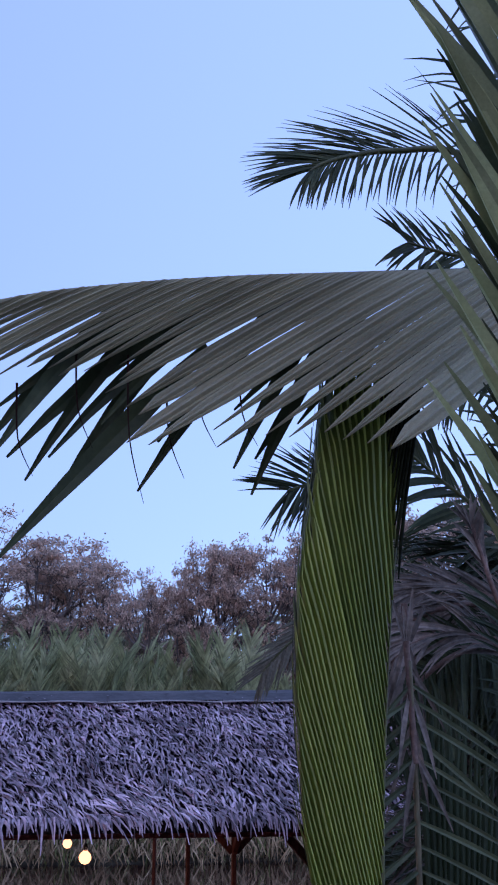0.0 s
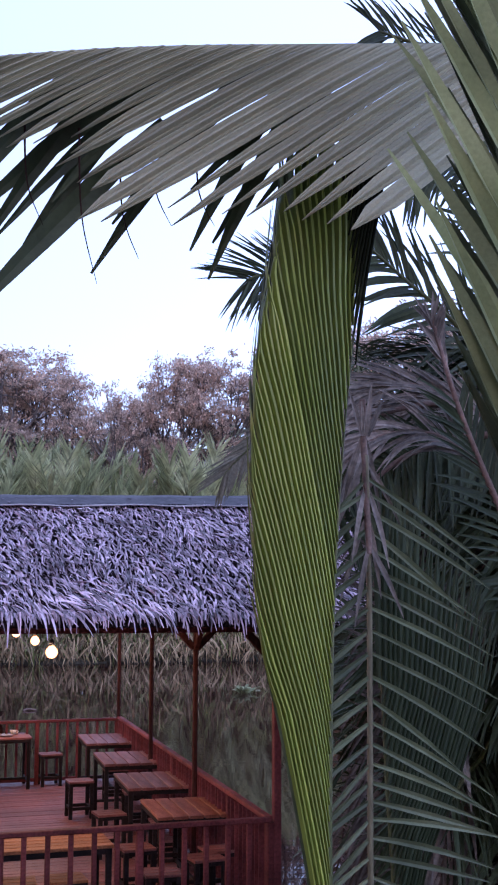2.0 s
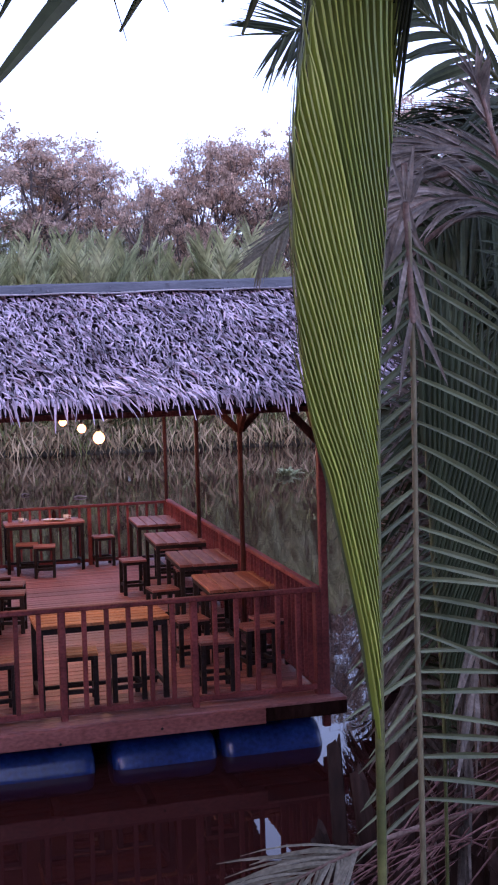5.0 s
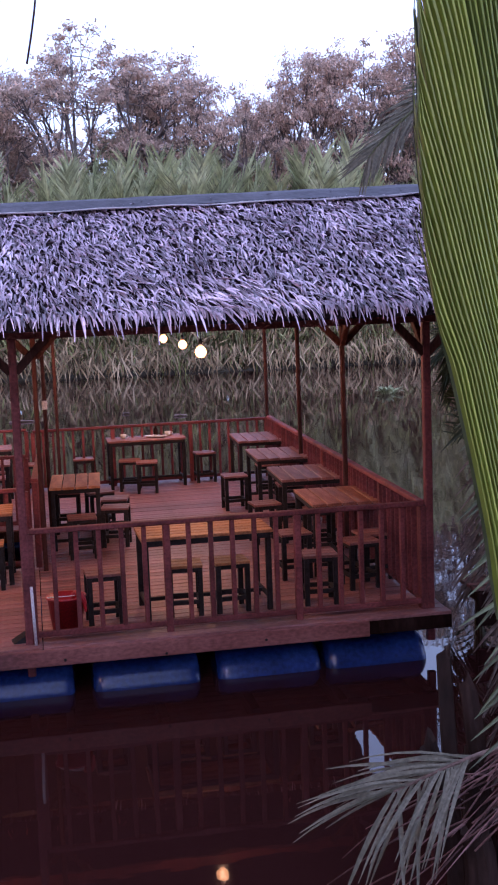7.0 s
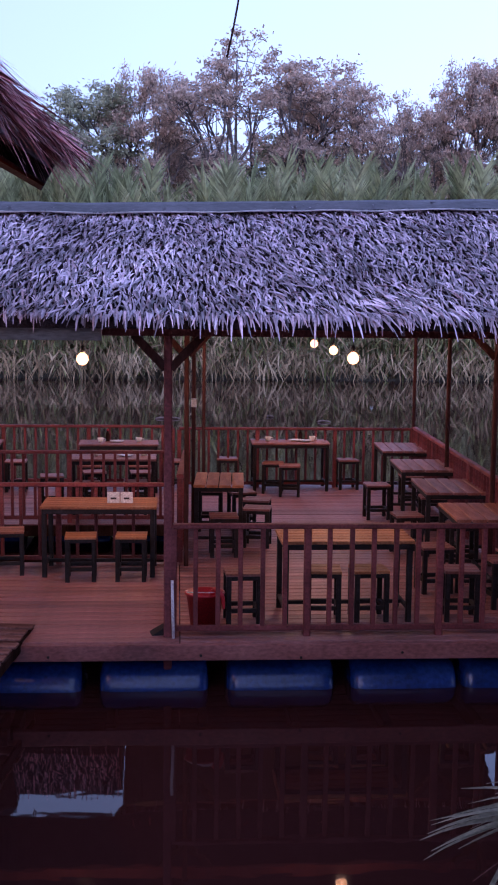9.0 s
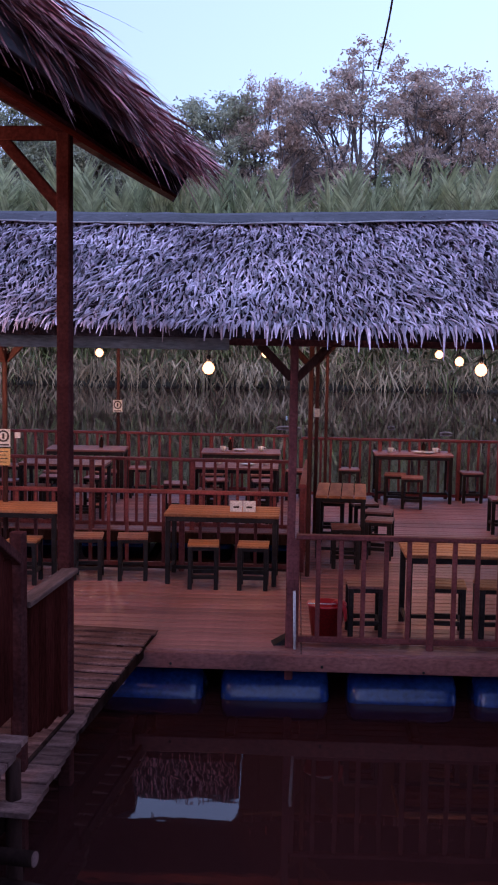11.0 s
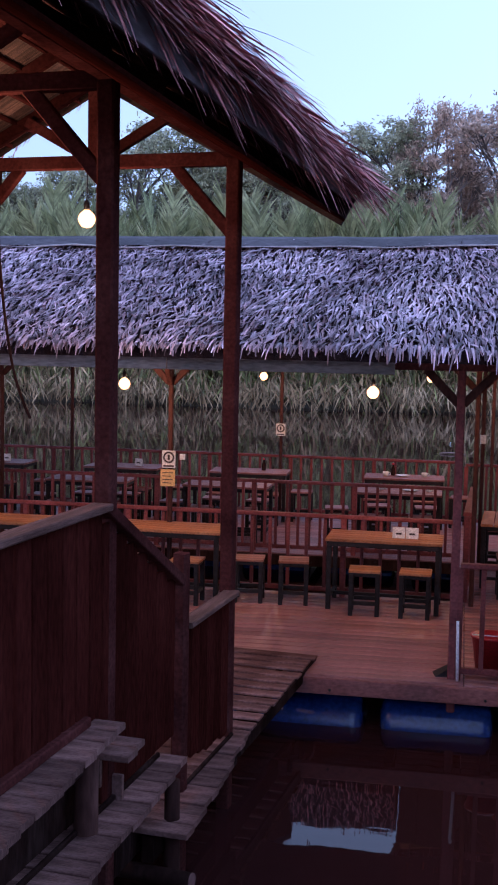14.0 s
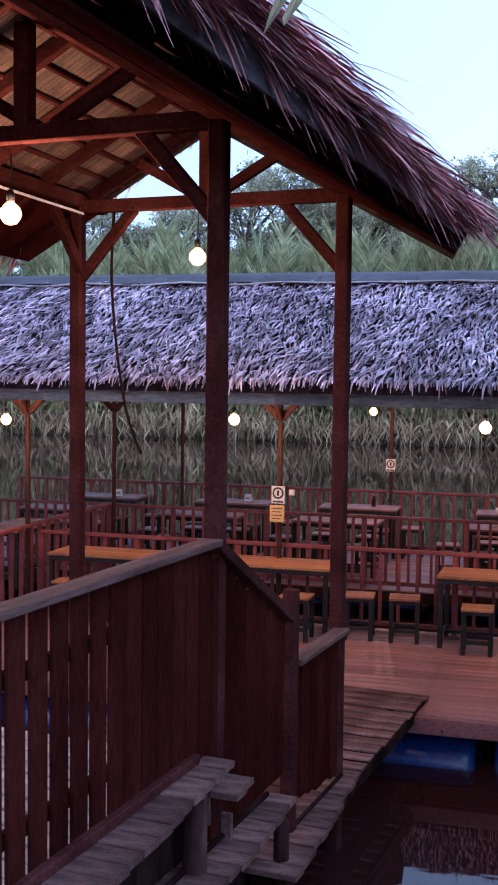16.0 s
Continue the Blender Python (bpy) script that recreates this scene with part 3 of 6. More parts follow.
for side in (-1, 1):
    vs = []
    for i in range(nx + 1):
        x = -9.8 + 14.6 * i / nx
        wob = 0.012 * noise.noise(Vector((x * 1.3, side, 0)))
        for u, dz in ((0.0, 0.065), (0.14, 0.03 + wob), (0.36, -0.07 + wob)):
            vs.append((x, 13.25 + side * u, 3.775 + 0.024 * max(0.0, x + 1) + dz * 0.9 + 0.01 * noise.noise(Vector((x * 3, u * 5, 2)))))
    fs = [(i * 3 + k, i * 3 + k + 1, i * 3 + k + 4, i * 3 + k + 3) for i in range(nx) for k in range(2)]
    m.add(vs, fs)
part("ridge_sheet", m, RIDGE_SHEET, front_roof, "dark plastic sheet over the ridge")
for side in (-1, 1):
    hem = [(-9.8 + 14.6 * k / 90, 13.25 + side * (0.37 + 0.02 * noise.noise(Vector((k * 0.4, 1, 0)))), 3.703 + 0.024 * max(0.0, -8.8 + 14.6 * k / 90) + 0.025 * noise.noise(Vector((k * 0.3, 4, side)))) for k in range(91)]
    part("hem", Mesh().tube(hem, [0.009 + 0.008 * noise.noise(Vector((k * 0.5, 7, 0))) for k in range(91)], 6), PALE_BOARD, front_roof, "pale folded hem of the ridge sheet", smooth=True)

# beams under the eaves and the pale board along them
for y in (11.2, 13.9):
    b = thing("eave_beam", "dark red timber beam carrying the thatched roof", "beam", kind="structure")
    part("beam", Mesh().beam((-9.7, y, 2.62), (3.8, y, 2.62), 0.08, 0.1), RED_WOOD, b)
for y in (16.4, 19.55):
    b = thing("eave_beam", "dark red timber beam carrying the rear roof", "beam", kind="structure")
    for a, b2 in (((-9.7, -2.7), (-0.8, 3.9)) if y < 17 else ((-9.7, 3.9),)):
        part("beam", Mesh().beam((a, y, 2.98), (b2, y, 2.98), 0.08, 0.1), RED_WOOD, b)
g = thing("eave_board", "pale weathered board under the thatch eave", "board", kind="structure")
for a, b2 in ((-9.7, -6.9), (-6.89, -4.6), (-4.59, -2.55), (-2.54, -0.72)):
    part("board", Mesh().beam((a, 10.62, 2.6), (b2, 10.62, 2.6), 0.03, 0.11), PALE_BOARD, g)

# low dark walkway that floats beside the platform
plank_deck("deck_side", 3.95, 8.5, 11.6, 12.05, (6.0,), "dark worn boards of a floating side walkway", z=0.02, mat=GREY_WOOD)
f = thing("fascia_beam", "dark wet edge boards of the side walkway", "beam", kind="structure")
for dz in (-0.09, -0.26):
    part("beam", Mesh().beam((3.95, 11.57, dz), (8.5, 11.57, dz), 0.05, 0.16, 0.008), DEAD_WOOD, f)


# ---- tables, stools and what stands on them ----
def table(mat, L=1.2, W=0.62, H=0.75, label="", slats=5):
    t = thing("table", label, "table", "restaurant tables")
    sw = W / slats
    me = Mesh().beam((-L / 2, 0, 0), (L / 2, 0, 0), sw - 0.012, 0.03, 0.005).data("slat", mat)
    for i in range(slats):
        place(me, "slat", t, Matrix.Translation((0, -W / 2 + sw * (i + 0.5), H - 0.015)))
    for s in (-1, 1):
        part("apron", Mesh().beam((-L / 2 + 0.02, s * (W / 2 - 0.03), H - 0.055), (L / 2 - 0.02, s * (W / 2 - 0.03), H - 0.055), 0.04, 0.05), BLACK_IRON, t)
        part("apron", Mesh().beam((s * (L / 2 - 0.04), -W / 2 + 0.03, H - 0.055), (s * (L / 2 - 0.04), W / 2 - 0.03, H - 0.055), 0.04, 0.05), BLACK_IRON, t)
    leg = Mesh().beam((0, 0, 0), (0, 0, H - 0.03), 0.05, 0.05, 0.006).data("leg", BLACK_IRON)
    for sx in (-1, 1):
        for sy in (-1, 1):
            place(leg, "leg", t, Matrix.Translation((sx * (L / 2 - 0.04), sy * (W / 2 - 0.04), 0)))
        part("stretcher", Mesh().beam((sx * (L / 2 - 0.04), -W / 2 + 0.05, 0.12), (sx * (L / 2 - 0.04), W / 2 - 0.05, 0.12), 0.035, 0.035), BLACK_IRON, t)
    part("foot_rail", Mesh().beam((-L / 2 + 0.05, 0, 0.12), (L / 2 - 0.05, 0, 0.12), 0.035, 0.035), BLACK_IRON, t)
    return t


def stool(mat, H=0.47, W=0.32, label=""):
    s = thing("stool", label, "stool", "restaurant stools")
    me = Mesh().beam((-W / 2, 0, 0), (W / 2, 0, 0), W / 3 - 0.008, 0.026, 0.005).data("slat", mat)
    for i in range(3):
        place(me, "slat", s, Matrix.Translation((0, (i - 1) * W / 3, H - 0.013)))
    for z, name in ((H - 0.045, "apron"), (0.13, "stretcher")):
        along = Mesh().beam((-W / 2 + 0.02, 0, 0), (W / 2 - 0.02, 0, 0), 0.035, 0.04).data(name, BLACK_IRON)
        for k in (-1, 1):
            place(along, name, s, Matrix.Translation((0, k * (W / 2 - 0.03), z)))
            place(along, name, s, Matrix.Translation((k * (W / 2 - 0.03), 0, z)) @ Matrix.Rotation(radians(90), 4, 'Z'))
    leg = Mesh().beam((0, 0, 0), (0, 0, H - 0.026), 0.045, 0.045, 0.005).data("leg", BLACK_IRON)
    for sx in (-1, 1):
        for sy in (-1, 1):
            place(leg, "leg", s, Matrix.Translation((sx * (W / 2 - 0.025), sy * (W / 2 - 0.025), 0)))
    return s


class Kind:
    """Builds a thing once and copies it after that."""

    def __init__(self, make):
        self.make, self.first = make, None

    def at(self, x, y, rz=0.0, z=0.0):
        if self.first is None:
            self.first = self.make()
            self.first.matrix_world = pose(x, y, z, 0, 0, rz)
            return self.first
        return copy_thing(self.first, pose(x, y, z, 0, 0, rz))


amber_table = Kind(lambda: table(TABLE_WOOD, label="amber varnished slatted table on a black iron frame"))
brown_table = Kind(lambda: table(DARK_WOOD, label="dark brown slatted table on a black iron frame"))
side_table = Kind(lambda: table(DARK_WOOD, 1.1, 0.78, slats=5, label="dark slatted table beside the side railing"))
amber_stool = Kind(lambda: stool(TABLE_WOOD, label="square stool with amber slat seat and black legs"))
brown_stool = Kind(lambda: stool(DARK_WOOD, label="square stool with dark slat seat and black legs"))

# right platform
amber_table.at(1.4, 11.87, 1)
for x, y in ((1.2, 11.74), (1.62, 11.74)):
    amber_stool.at(x, y, R.uniform(-6, 6))
brown_stool.at(0.46, 11.66, 3)
brown_stool.at(2.46, 11.72, -4)
amber_side = Kind(lambda: table(SEAT_WOOD, 1.0, 0.78, slats=5, label="amber slatted table beside the side railing"))
amber_side.at(3.04, 13.1, 88)
for x, y in ((3.1, 14.82), (3.17, 16.63), (3.28, 18.6)):
    side_table.at(x, y, 87.5)
for x, y in ((2.45, 12.75), (2.98, 12.15), (2.52, 14.5), (2.56, 16.75), (3.02, 13.9), (3.1, 15.75), (3.2, 17.6), (3.2, 12.45)):
    brown_stool.at(x, y, R.uniform(-10, 10))
brown_table.at(1.62, 19.3)
for x, y in ((1.33, 18.92), (1.56, 18.62), (2.53, 19.3), (0.66, 19.42)):
    brown_stool.at(x, y, R.uniform(-10, 10))
side_amber = Kind(lambda: table(TABLE_WOOD, 1.06, 0.6, slats=4, label="amber slatted table beside a roof post"))
side_amber.at(0.38, 15.33, 87)
for x, y in ((0.82, 14.95), (0.86, 15.55), (0.4, 14.45), (0.3, 16.3), (0.7, 16.15)):
    brown_stool.at(x, y, R.uniform(-12, 12))

# front platform
worn_stool = Kind(lambda: stool(SEAT_WOOD, label="square stool with worn reddish slat seat and black legs"))
for x, y in ((-2.38, 13.58), (-1.9, 13.6), (-4.3, 13.62)):
    worn_stool.at(x, y, R.uniform(-7, 7))
for x in (-0.94, -3.26, -5.3):
    amber_table.at(x, 13.66, R.uniform(-1, 1))
for x, y in ((-1.12, 13.2), (-0.6, 13.2), (-3.5, 13.22), (-3.0, 13.2), (-5.6, 13.2), (-5.05, 13.2), (-7.2, 13.3)):
    amber_stool.at(x, y + 0.11, R.uniform(-7, 7))
# rear platform
for x in (-1.02, -3.4, -5.42, -7.6):
    brown_table.at(x, 19.1, R.uniform(-2, 2))
    brown_table.at(x, 17.4, R.uniform(-2, 2))
    for dx, y in ((-0.35, 18.55), (0.32, 18.6), (-0.3, 16.95), (0.36, 16.95), (-0.28, 17.95), (0.38, 17.95), (0.85, 19.1), (-0.85, 17.5)):
        brown_stool.at(x + dx + R.uniform(-0.05, 0.05), y + R.uniform(-0.06, 0.06), R.uniform(-12, 12))
# left platform
for x, y in ((-7.6, 14.6), (-7.3, 15.4)):
    amber_table.at(x, y, 88)


def card(x, y, rz):
    """A small folded paper card with two printed bars."""
    c = thing("menu_card", "white folded menu card standing on a table", "card", m=pose(x, y, 0.75, 0, 0, rz))
    m = Mesh()
    m.beam((0, -0.03, 0.002), (0, 0.0, 0.115), 0.13, 0.003, 0.001, up=(0, 1, 0))
    m.beam((0, 0.03, 0.002), (0, 0.0, 0.115), 0.13, 0.003, 0.001, up=(0, 1, 0))
    part("folded_card", m, WHITE_PAPER, c)
    part("print_bar", Mesh().beam((-0.03, -0.021, 0.05), (0.03, -0.021, 0.05), 0.003, 0.02, 0.001), PRINT, c)
    return c


card(-0.8, 13.6, 2)
card(-0.66, 13.6, -3)
for x, y in ((-7.4, 19.05), (-5.2, 19.1)):
    card(x, y, R.uniform(-20, 20))


def cup(x, y, s=1.0):
    c = thing("cup", "small white cup on a table", "cup", m=pose(x, y, 0.75))
    part("bowl", Mesh().lathe((0, 0, 0), [(0.0, 0.002), (0.03 * s, 0.002), (0.042 * s, 0.02), (0.05 * s, 0.07 * s), (0.046 * s, 0.07 * s), (0.036 * s, 0.02), (0, 0.012)], 16), CERAMIC, c, smooth=True)
    part("ear", Mesh().tube(curve_pts([(0.047 * s, 0, 0.055), (0.075 * s, 0, 0.05), (0.07 * s, 0, 0.025), (0.04 * s, 0, 0.02)], 8), 0.006, 6), CERAMIC, c)
    return c


def dish(x, y):
    d = thing("dish", "white dish with scraps on a table", "dish", m=pose(x, y, 0.75))
    part("plate", Mesh().lathe((0, 0, 0), [(0, 0.004), (0.06, 0.004), (0.1, 0.018), (0.11, 0.022), (0.105, 0.026), (0.06, 0.01), (0, 0.009)], 20), CERAMIC, d, smooth=True)


def bottle(x, y):
    d = thing("bottle", "small brown sauce bottle on a table", "bottle", m=pose(x, y, 0.75))
    part("body", Mesh().lathe((0, 0, 0), [(0, 0), (0.03, 0), (0.032, 0.01), (0.032, 0.1), (0.012, 0.14), (0.012, 0.17)], 14), DEAD_WOOD, d, smooth=True)
    part("cap", Mesh().lathe((0, 0, 0), [(0, 0.19), (0.015, 0.19), (0.015, 0.165), (0, 0.165)], 12), RED_PLASTIC, d)


for x, y in ((1.28, 19.28), (1.98, 19.38), (-0.72, 19.1), (-1.3, 19.05), (-0.6, 17.45), (-1.25, 17.42)):
    cup(x, y)
for x, y in ((1.72, 19.3), (-1.05, 19.08), (-0.85, 17.4), (1.85, 19.22)):
    dish(x, y)
for x, y in ((1.8, 19.42), (-1.2, 19.2), (-3.2, 19.15)):
    bottle(x, y)

# red bucket, pipe and cable by the front post
b = thing("bucket", "red plastic bucket on the deck beside the railing", "bucket", m=pose(0.12, 11.5, 0))
part("body", Mesh().lathe((0, 0, 0), [(0, 0.01), (0.12, 0.01), (0.125, 0), (0.165, 0.3), (0.178, 0.3), (0.178, 0.315), (0.158, 0.315), (0.12, 0.02), (0, 0.02)], 24), RED_PLASTIC, b, smooth=True)
part("bail", Mesh().tube(curve_pts([(-0.17, 0, 0.3), (-0.13, -0.09, 0.33), (0.0, -0.14, 0.34), (0.13, -0.09, 0.33), (0.17, 0, 0.3)], 14), 0.005, 6), PIPE, b)
part("rag", Mesh().tube(curve_pts([(0.06, -0.05, 0.3), (0.1, -0.12, 0.36), (0.15, -0.16, 0.3), (0.16, -0.17, 0.2)], 8), [0.02, 0.03, 0.03, 0.028, 0.026, 0.022, 0.018, 0.014, 0.01], 7), RED_PLASTIC, b)
p = thing("pipe", "white plastic pipe leaning on the corner post", "pipe", m=pose(-0.168, 11.14, 0))
part("tube", Mesh().tube([(0.012, -0.02, 0.0), (0.0, 0.008, 0.5)], 0.013, 12), PIPE, p, smooth=True)
w = thing("dustpan", "dark plastic dustpan lying against the corner post", "dustpan", m=pose(-0.27, 11.27, 0, 0, 0, 12))
part("pan", Mesh().add([(-0.08, -.05, 0), (0.08, -.05, 0), (0.08, -.03, 0.09), (-0.08, .1, 0), (0.08, .1, 0), (0.08, 0.08, 0.09)], [(0, 1, 2), (5, 4, 3), (0, 2, 5, 3), (1, 4, 5, 2), (0, 3, 4, 1)]), BLACK_IRON, w)
part("stick", Mesh().tube([(0.06, 0.03, 0.05), (0.12, 0.02, 0.2)], 0.01, 8), BLACK_IRON, w)


def sign(x, y, z, two):
    s = thing("notice", "round-symbol notice fixed to a roof post" + (" above a yellow notice" if two else ""), "sign", m=pose(x, y, z))
    part("board", Mesh().beam((0, 0, -0.095), (0, 0, 0.095), 0.15, 0.008, 0.002, up=(0, 1, 0)), WHITE_PAPER, s)
    ring = Mesh()
    for k in range(20):
        a0, a1 = 2 * math.pi * k / 20, 2 * math.pi * (k + 1) / 20
        ring.beam((0.055 * math.cos(a0), -0.006, 0.02 + 0.055 * math.sin(a0)), (0.055 * math.cos(a1), -0.006, 0.02 + 0.055 * math.sin(a1)), 0.02, 0.003, 0.001, up=(0, 1, 0))
    ring.beam((0.0, -0.007, -0.01), (0, -0.007, 0.05), 0.025, 0.003, 0.001, up=(0, 1, 0))
    part("symbol", ring, PRINT, s)
    part("print_bar", Mesh().beam((-0.06, -0.006, -0.075), (0.06, -0.006, -0.075), 0.003, 0.018, 0.001), PRINT, s)
    if two:
        part("yellow_board", Mesh().beam((-0.01, 0.002, -0.3), (-0.01, 0.002, -0.115), 0.165, 0.008, 0.002, up=(0, 1, 0)), YELLOW_CARD, s)
        for k in range(4):
            part("print_bar", Mesh().beam((-0.07, -0.004, -0.15 - 0.038 * k), (0.05 - 0.02 * (k % 2), -0.004, -0.15 - 0.038 * k), 0.003, 0.009, 0.001), PRINT, s)
    return s


sign(-3.35, 13.83, 1.46, True)
sign(-3.0, 19.49, 1.37, False)
part("switch_plate", Mesh().beam((-3.2, 13.85, 1.46), (-3.2, 13.85, 1.52), 0.06, 0.03, 0.004, up=(0, 1, 0)), PIPE)
tagged(bpy.data.objects["switch_plate"], "small white switch box on a roof post", "switch")
part("switch_box", Mesh().beam((0.08, 16.36, 1.53), (0.08, 16.36, 1.64), 0.07, 0.03, 0.004, up=(0, 1, 0)), WHITE_PAPER)
tagged(bpy.data.objects["switch_box"], "small pale switch box on a roof post", "switch")


def bulb(x, y, z, top, power=20.0, label="glowing warm bulb hanging on a cable"):
    b = thing("hanging_bulb", label, "lamp", "hanging bulbs", m=pose(x, y, z))
    prof = [(0.0, -0.06), (0.033, -0.051), (0.053, -0.025), (0.06, 0.0), (0.054, 0.026), (0.038, 0.047), (0.022, 0.06), (0.018, 0.066)]
    part("glass", Mesh().lathe((0, 0, 0), prof, 20), BULB, b, "glowing glass", smooth=True).visible_shadow = False
    part("socket", Mesh().lathe((0, 0, 0), [(0.019, 0.062), (0.022, 0.07), (0.022, 0.11), (0.012, 0.13), (0.0, 0.132)], 14), CABLE, b, smooth=True)
    part("cable", Mesh().tube([(0, 0, 0.13), (0.004, 0, (0.13 + top - z) / 2), (0, 0, top - z)], 0.005, 6), CABLE, b)
    lamp = new("bulb_light", bpy.data.lights.new("bulb_light", 'POINT'))
    lamp.data.energy = power
    lamp.data.color = (1.0, 0.64, 0.34)
    lamp.data.shadow_soft_size = 0.05
    lamp.location = (x, y, z)
    return b


for x, y, z in ((1.62, 12.95, 2.32), (1.97, 17.0, 2.25), (1.93, 18.9, 2.28), (-1.05, 12.8, 2.3), (-0.65, 18.4, 2.27), (-3.63, 13.05, 2.31), (-3.1, 18.4, 2.24), (-6.25, 13.05, 2.25)):
    bulb(x, y, z, {13.05: 3.66, 12.95: 3.62, 12.8: 3.56, 17.0: 3.3, 18.4: 3.82, 18.9: 3.64}[y])


# ---- the covered gangway on the near bank; u across it, v along it ----
GANG = pose(-2.73, 9.34, 0, 0, 0, -6.0)
PITCH = 0.56
APEX = 4.62


def roof_z(u):
    return APEX - PITCH * abs(u)


LEAN = Matrix.Translation((0, 0.38, 3.6)) @ Matrix.Rotation(radians(-2.0), 4, 'X') @ Matrix.Translation((0, -0.38, -3.6))


def rise(v):
    """The roof climbs gently towards the bank."""
    return max(0.0, -0.032 * v)


def thick(v):
    """The thatch is packed higher towards the bank."""
    return 0.05 * max(0.0, min(1.0, (-v - 0.2) / 3.0))


gate = thing("gangway_roof", "brown thatched gable roof over the gangway", "roof", m=GANG @ LEAN)
V0, V1 = -5.6, 0.38
EAVE_U = 1.7
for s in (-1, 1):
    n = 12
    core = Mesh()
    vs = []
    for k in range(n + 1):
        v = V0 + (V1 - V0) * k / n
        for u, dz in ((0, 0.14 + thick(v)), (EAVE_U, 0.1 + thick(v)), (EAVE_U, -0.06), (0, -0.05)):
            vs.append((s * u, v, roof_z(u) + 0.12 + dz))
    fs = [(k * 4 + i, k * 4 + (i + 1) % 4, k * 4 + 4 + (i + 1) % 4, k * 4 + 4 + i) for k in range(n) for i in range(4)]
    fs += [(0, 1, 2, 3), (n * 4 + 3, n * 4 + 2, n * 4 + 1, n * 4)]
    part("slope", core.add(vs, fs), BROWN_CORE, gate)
    part("eave_board", Mesh().beam((s * (EAVE_U + 0.012), V0 + 0.02, roof_z(EAVE_U) + 0.145), (s * (EAVE_U + 0.012), V1 - 0.04, roof_z(EAVE_U) + 0.145), 0.016, 0.17, 0.003), EAVE_SHEET, gate, "dark smooth board along the eave")
    lining = Mesh()
    reed = random.Random(50 + s)
    v = V0 + 0.06
    while v < V1 - 0.08:
        wob = reed.uniform(-0.004, 0.004)
        lining.beam((0.02 * s, v + wob, roof_z(0.02) + 0.055 + wob), (s * 0.98, v - wob, roof_z(0.98) + 0.055 - wob), 0.013, 0.009, 0.003, up=(s * PITCH, 0, 1))
        v += 0.0165
    part("reed_lining", lining, MAT_REED, gate, "woven reed lining under the thatch")
    v = V0 + 0.1
    while v < V1:
        part("rafter", Mesh().beam((0, v, roof_z(0) - 0.02), (s * (EAVE_U - 0.3), v, roof_z(EAVE_U - 0.3) - 0.0), 0.055, 0.08), SHADED_RED, gate)
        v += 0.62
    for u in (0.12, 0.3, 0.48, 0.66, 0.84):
        part("purlin", Mesh().beam((s * u, V0, roof_z(u) + 0.028), (s * u, V1 - 0.05, roof_z(u) + 0.03), 0.03, 0.03), SHADED_RED, gate)
    # the soffit takes the shaded board colour for the unlit underside
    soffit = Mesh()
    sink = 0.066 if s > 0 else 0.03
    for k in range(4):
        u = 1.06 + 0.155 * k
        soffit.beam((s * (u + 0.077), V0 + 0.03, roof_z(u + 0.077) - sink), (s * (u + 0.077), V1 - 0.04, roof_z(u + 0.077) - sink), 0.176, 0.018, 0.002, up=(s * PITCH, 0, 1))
    part("soffit", soffit, SHADED_BOARD, gate, "dark boards under the eave")
    part("barge_board", Mesh().beam((0, V1 - 0.02, roof_z(0) + (0.0 if s > 0 else 0.065)), (s * EAVE_U, V1 - 0.02, roof_z(EAVE_U) + (0.0 if s > 0 else 0.065)), 0.03, 0.2 if s > 0 else 0.08), GABLE_WOOD, gate, "dark board on the gable edge")
    # loose thatch blades: over the slope, at the eave and at the gable
    rr = random.Random(20 + s)
    m = Mesh()
    slope = Vector((s, 0, -PITCH)).normalized()
    nrm = Vector((s * PITCH, 0, 1)).normalized()
    for i in range(4200):
        u = EAVE_U * rr.random() ** 0.6
        v = rr.uniform(V0, V1)
        d = slope + Vector((0, rr.gauss(0.12, 0.2) + 0.6 * noise.noise(Vector((u * 2.2, v * 1.6, s))), 0))
        o = Vector((s * u, v, roof_z(u) + 0.24 + thick(v) + rr.random() * 0.1))
        m.blade(o, d + nrm * rr.uniform(0, 0.1), nrm + Vector((rr.uniform(-.4, .4), rr.uniform(-.4, .4), 0)), rr.uniform(0.25, 0.55), rr.uniform(0.016, 0.04), rr.uniform(0.1, 0.6), 3, 0, 0.2, 0.7)
    for i in range(2600):
        v = rr.uniform(V0, V1 + 0.02)
        d = slope + Vector((0, rr.gauss(0.1, 0.22) + 0.7 * noise.noise(Vector((v * 2.4, 3.1, s))), -0.35 * max(0.0, noise.noise(Vector((v * 1.7, 9.1, s))))))
        o = Vector((s * (EAVE_U - rr.uniform(0.02, 0.4)), v, 0))
        o.z = roof_z(abs(o.x)) + thick(v) + rr.uniform(0.17, 0.33)
        m.blade(o, d + nrm * rr.uniform(-0.12, 0.1), nrm + Vector((rr.uniform(-.5, .5), rr.uniform(-.5, .5), 0)), rr.uniform(0.2, 0.46), rr.uniform(0.012, 0.032), rr.uniform(0.05, 0.6), 3, 0, 0.15, 0.8)
    for i in range(900):
        u = EAVE_U * rr.random()
        o = Vector((s * u, V1 - rr.uniform(0, 0.25), roof_z(u) + rr.uniform(0.12, 0.34)))
        d = slope + Vector((0, rr.uniform(0.2, 1.0), rr.uniform(-0.2, 0.15)))
        m.blade(o, d, nrm + Vector((rr.uniform(-.5, .5), rr.uniform(-.5, .5), 0)), rr.uniform(0.2, 0.5), rr.uniform(0.012, 0.028), rr.uniform(0.1, 0.6), 3, 0, 0.15, 0.8)
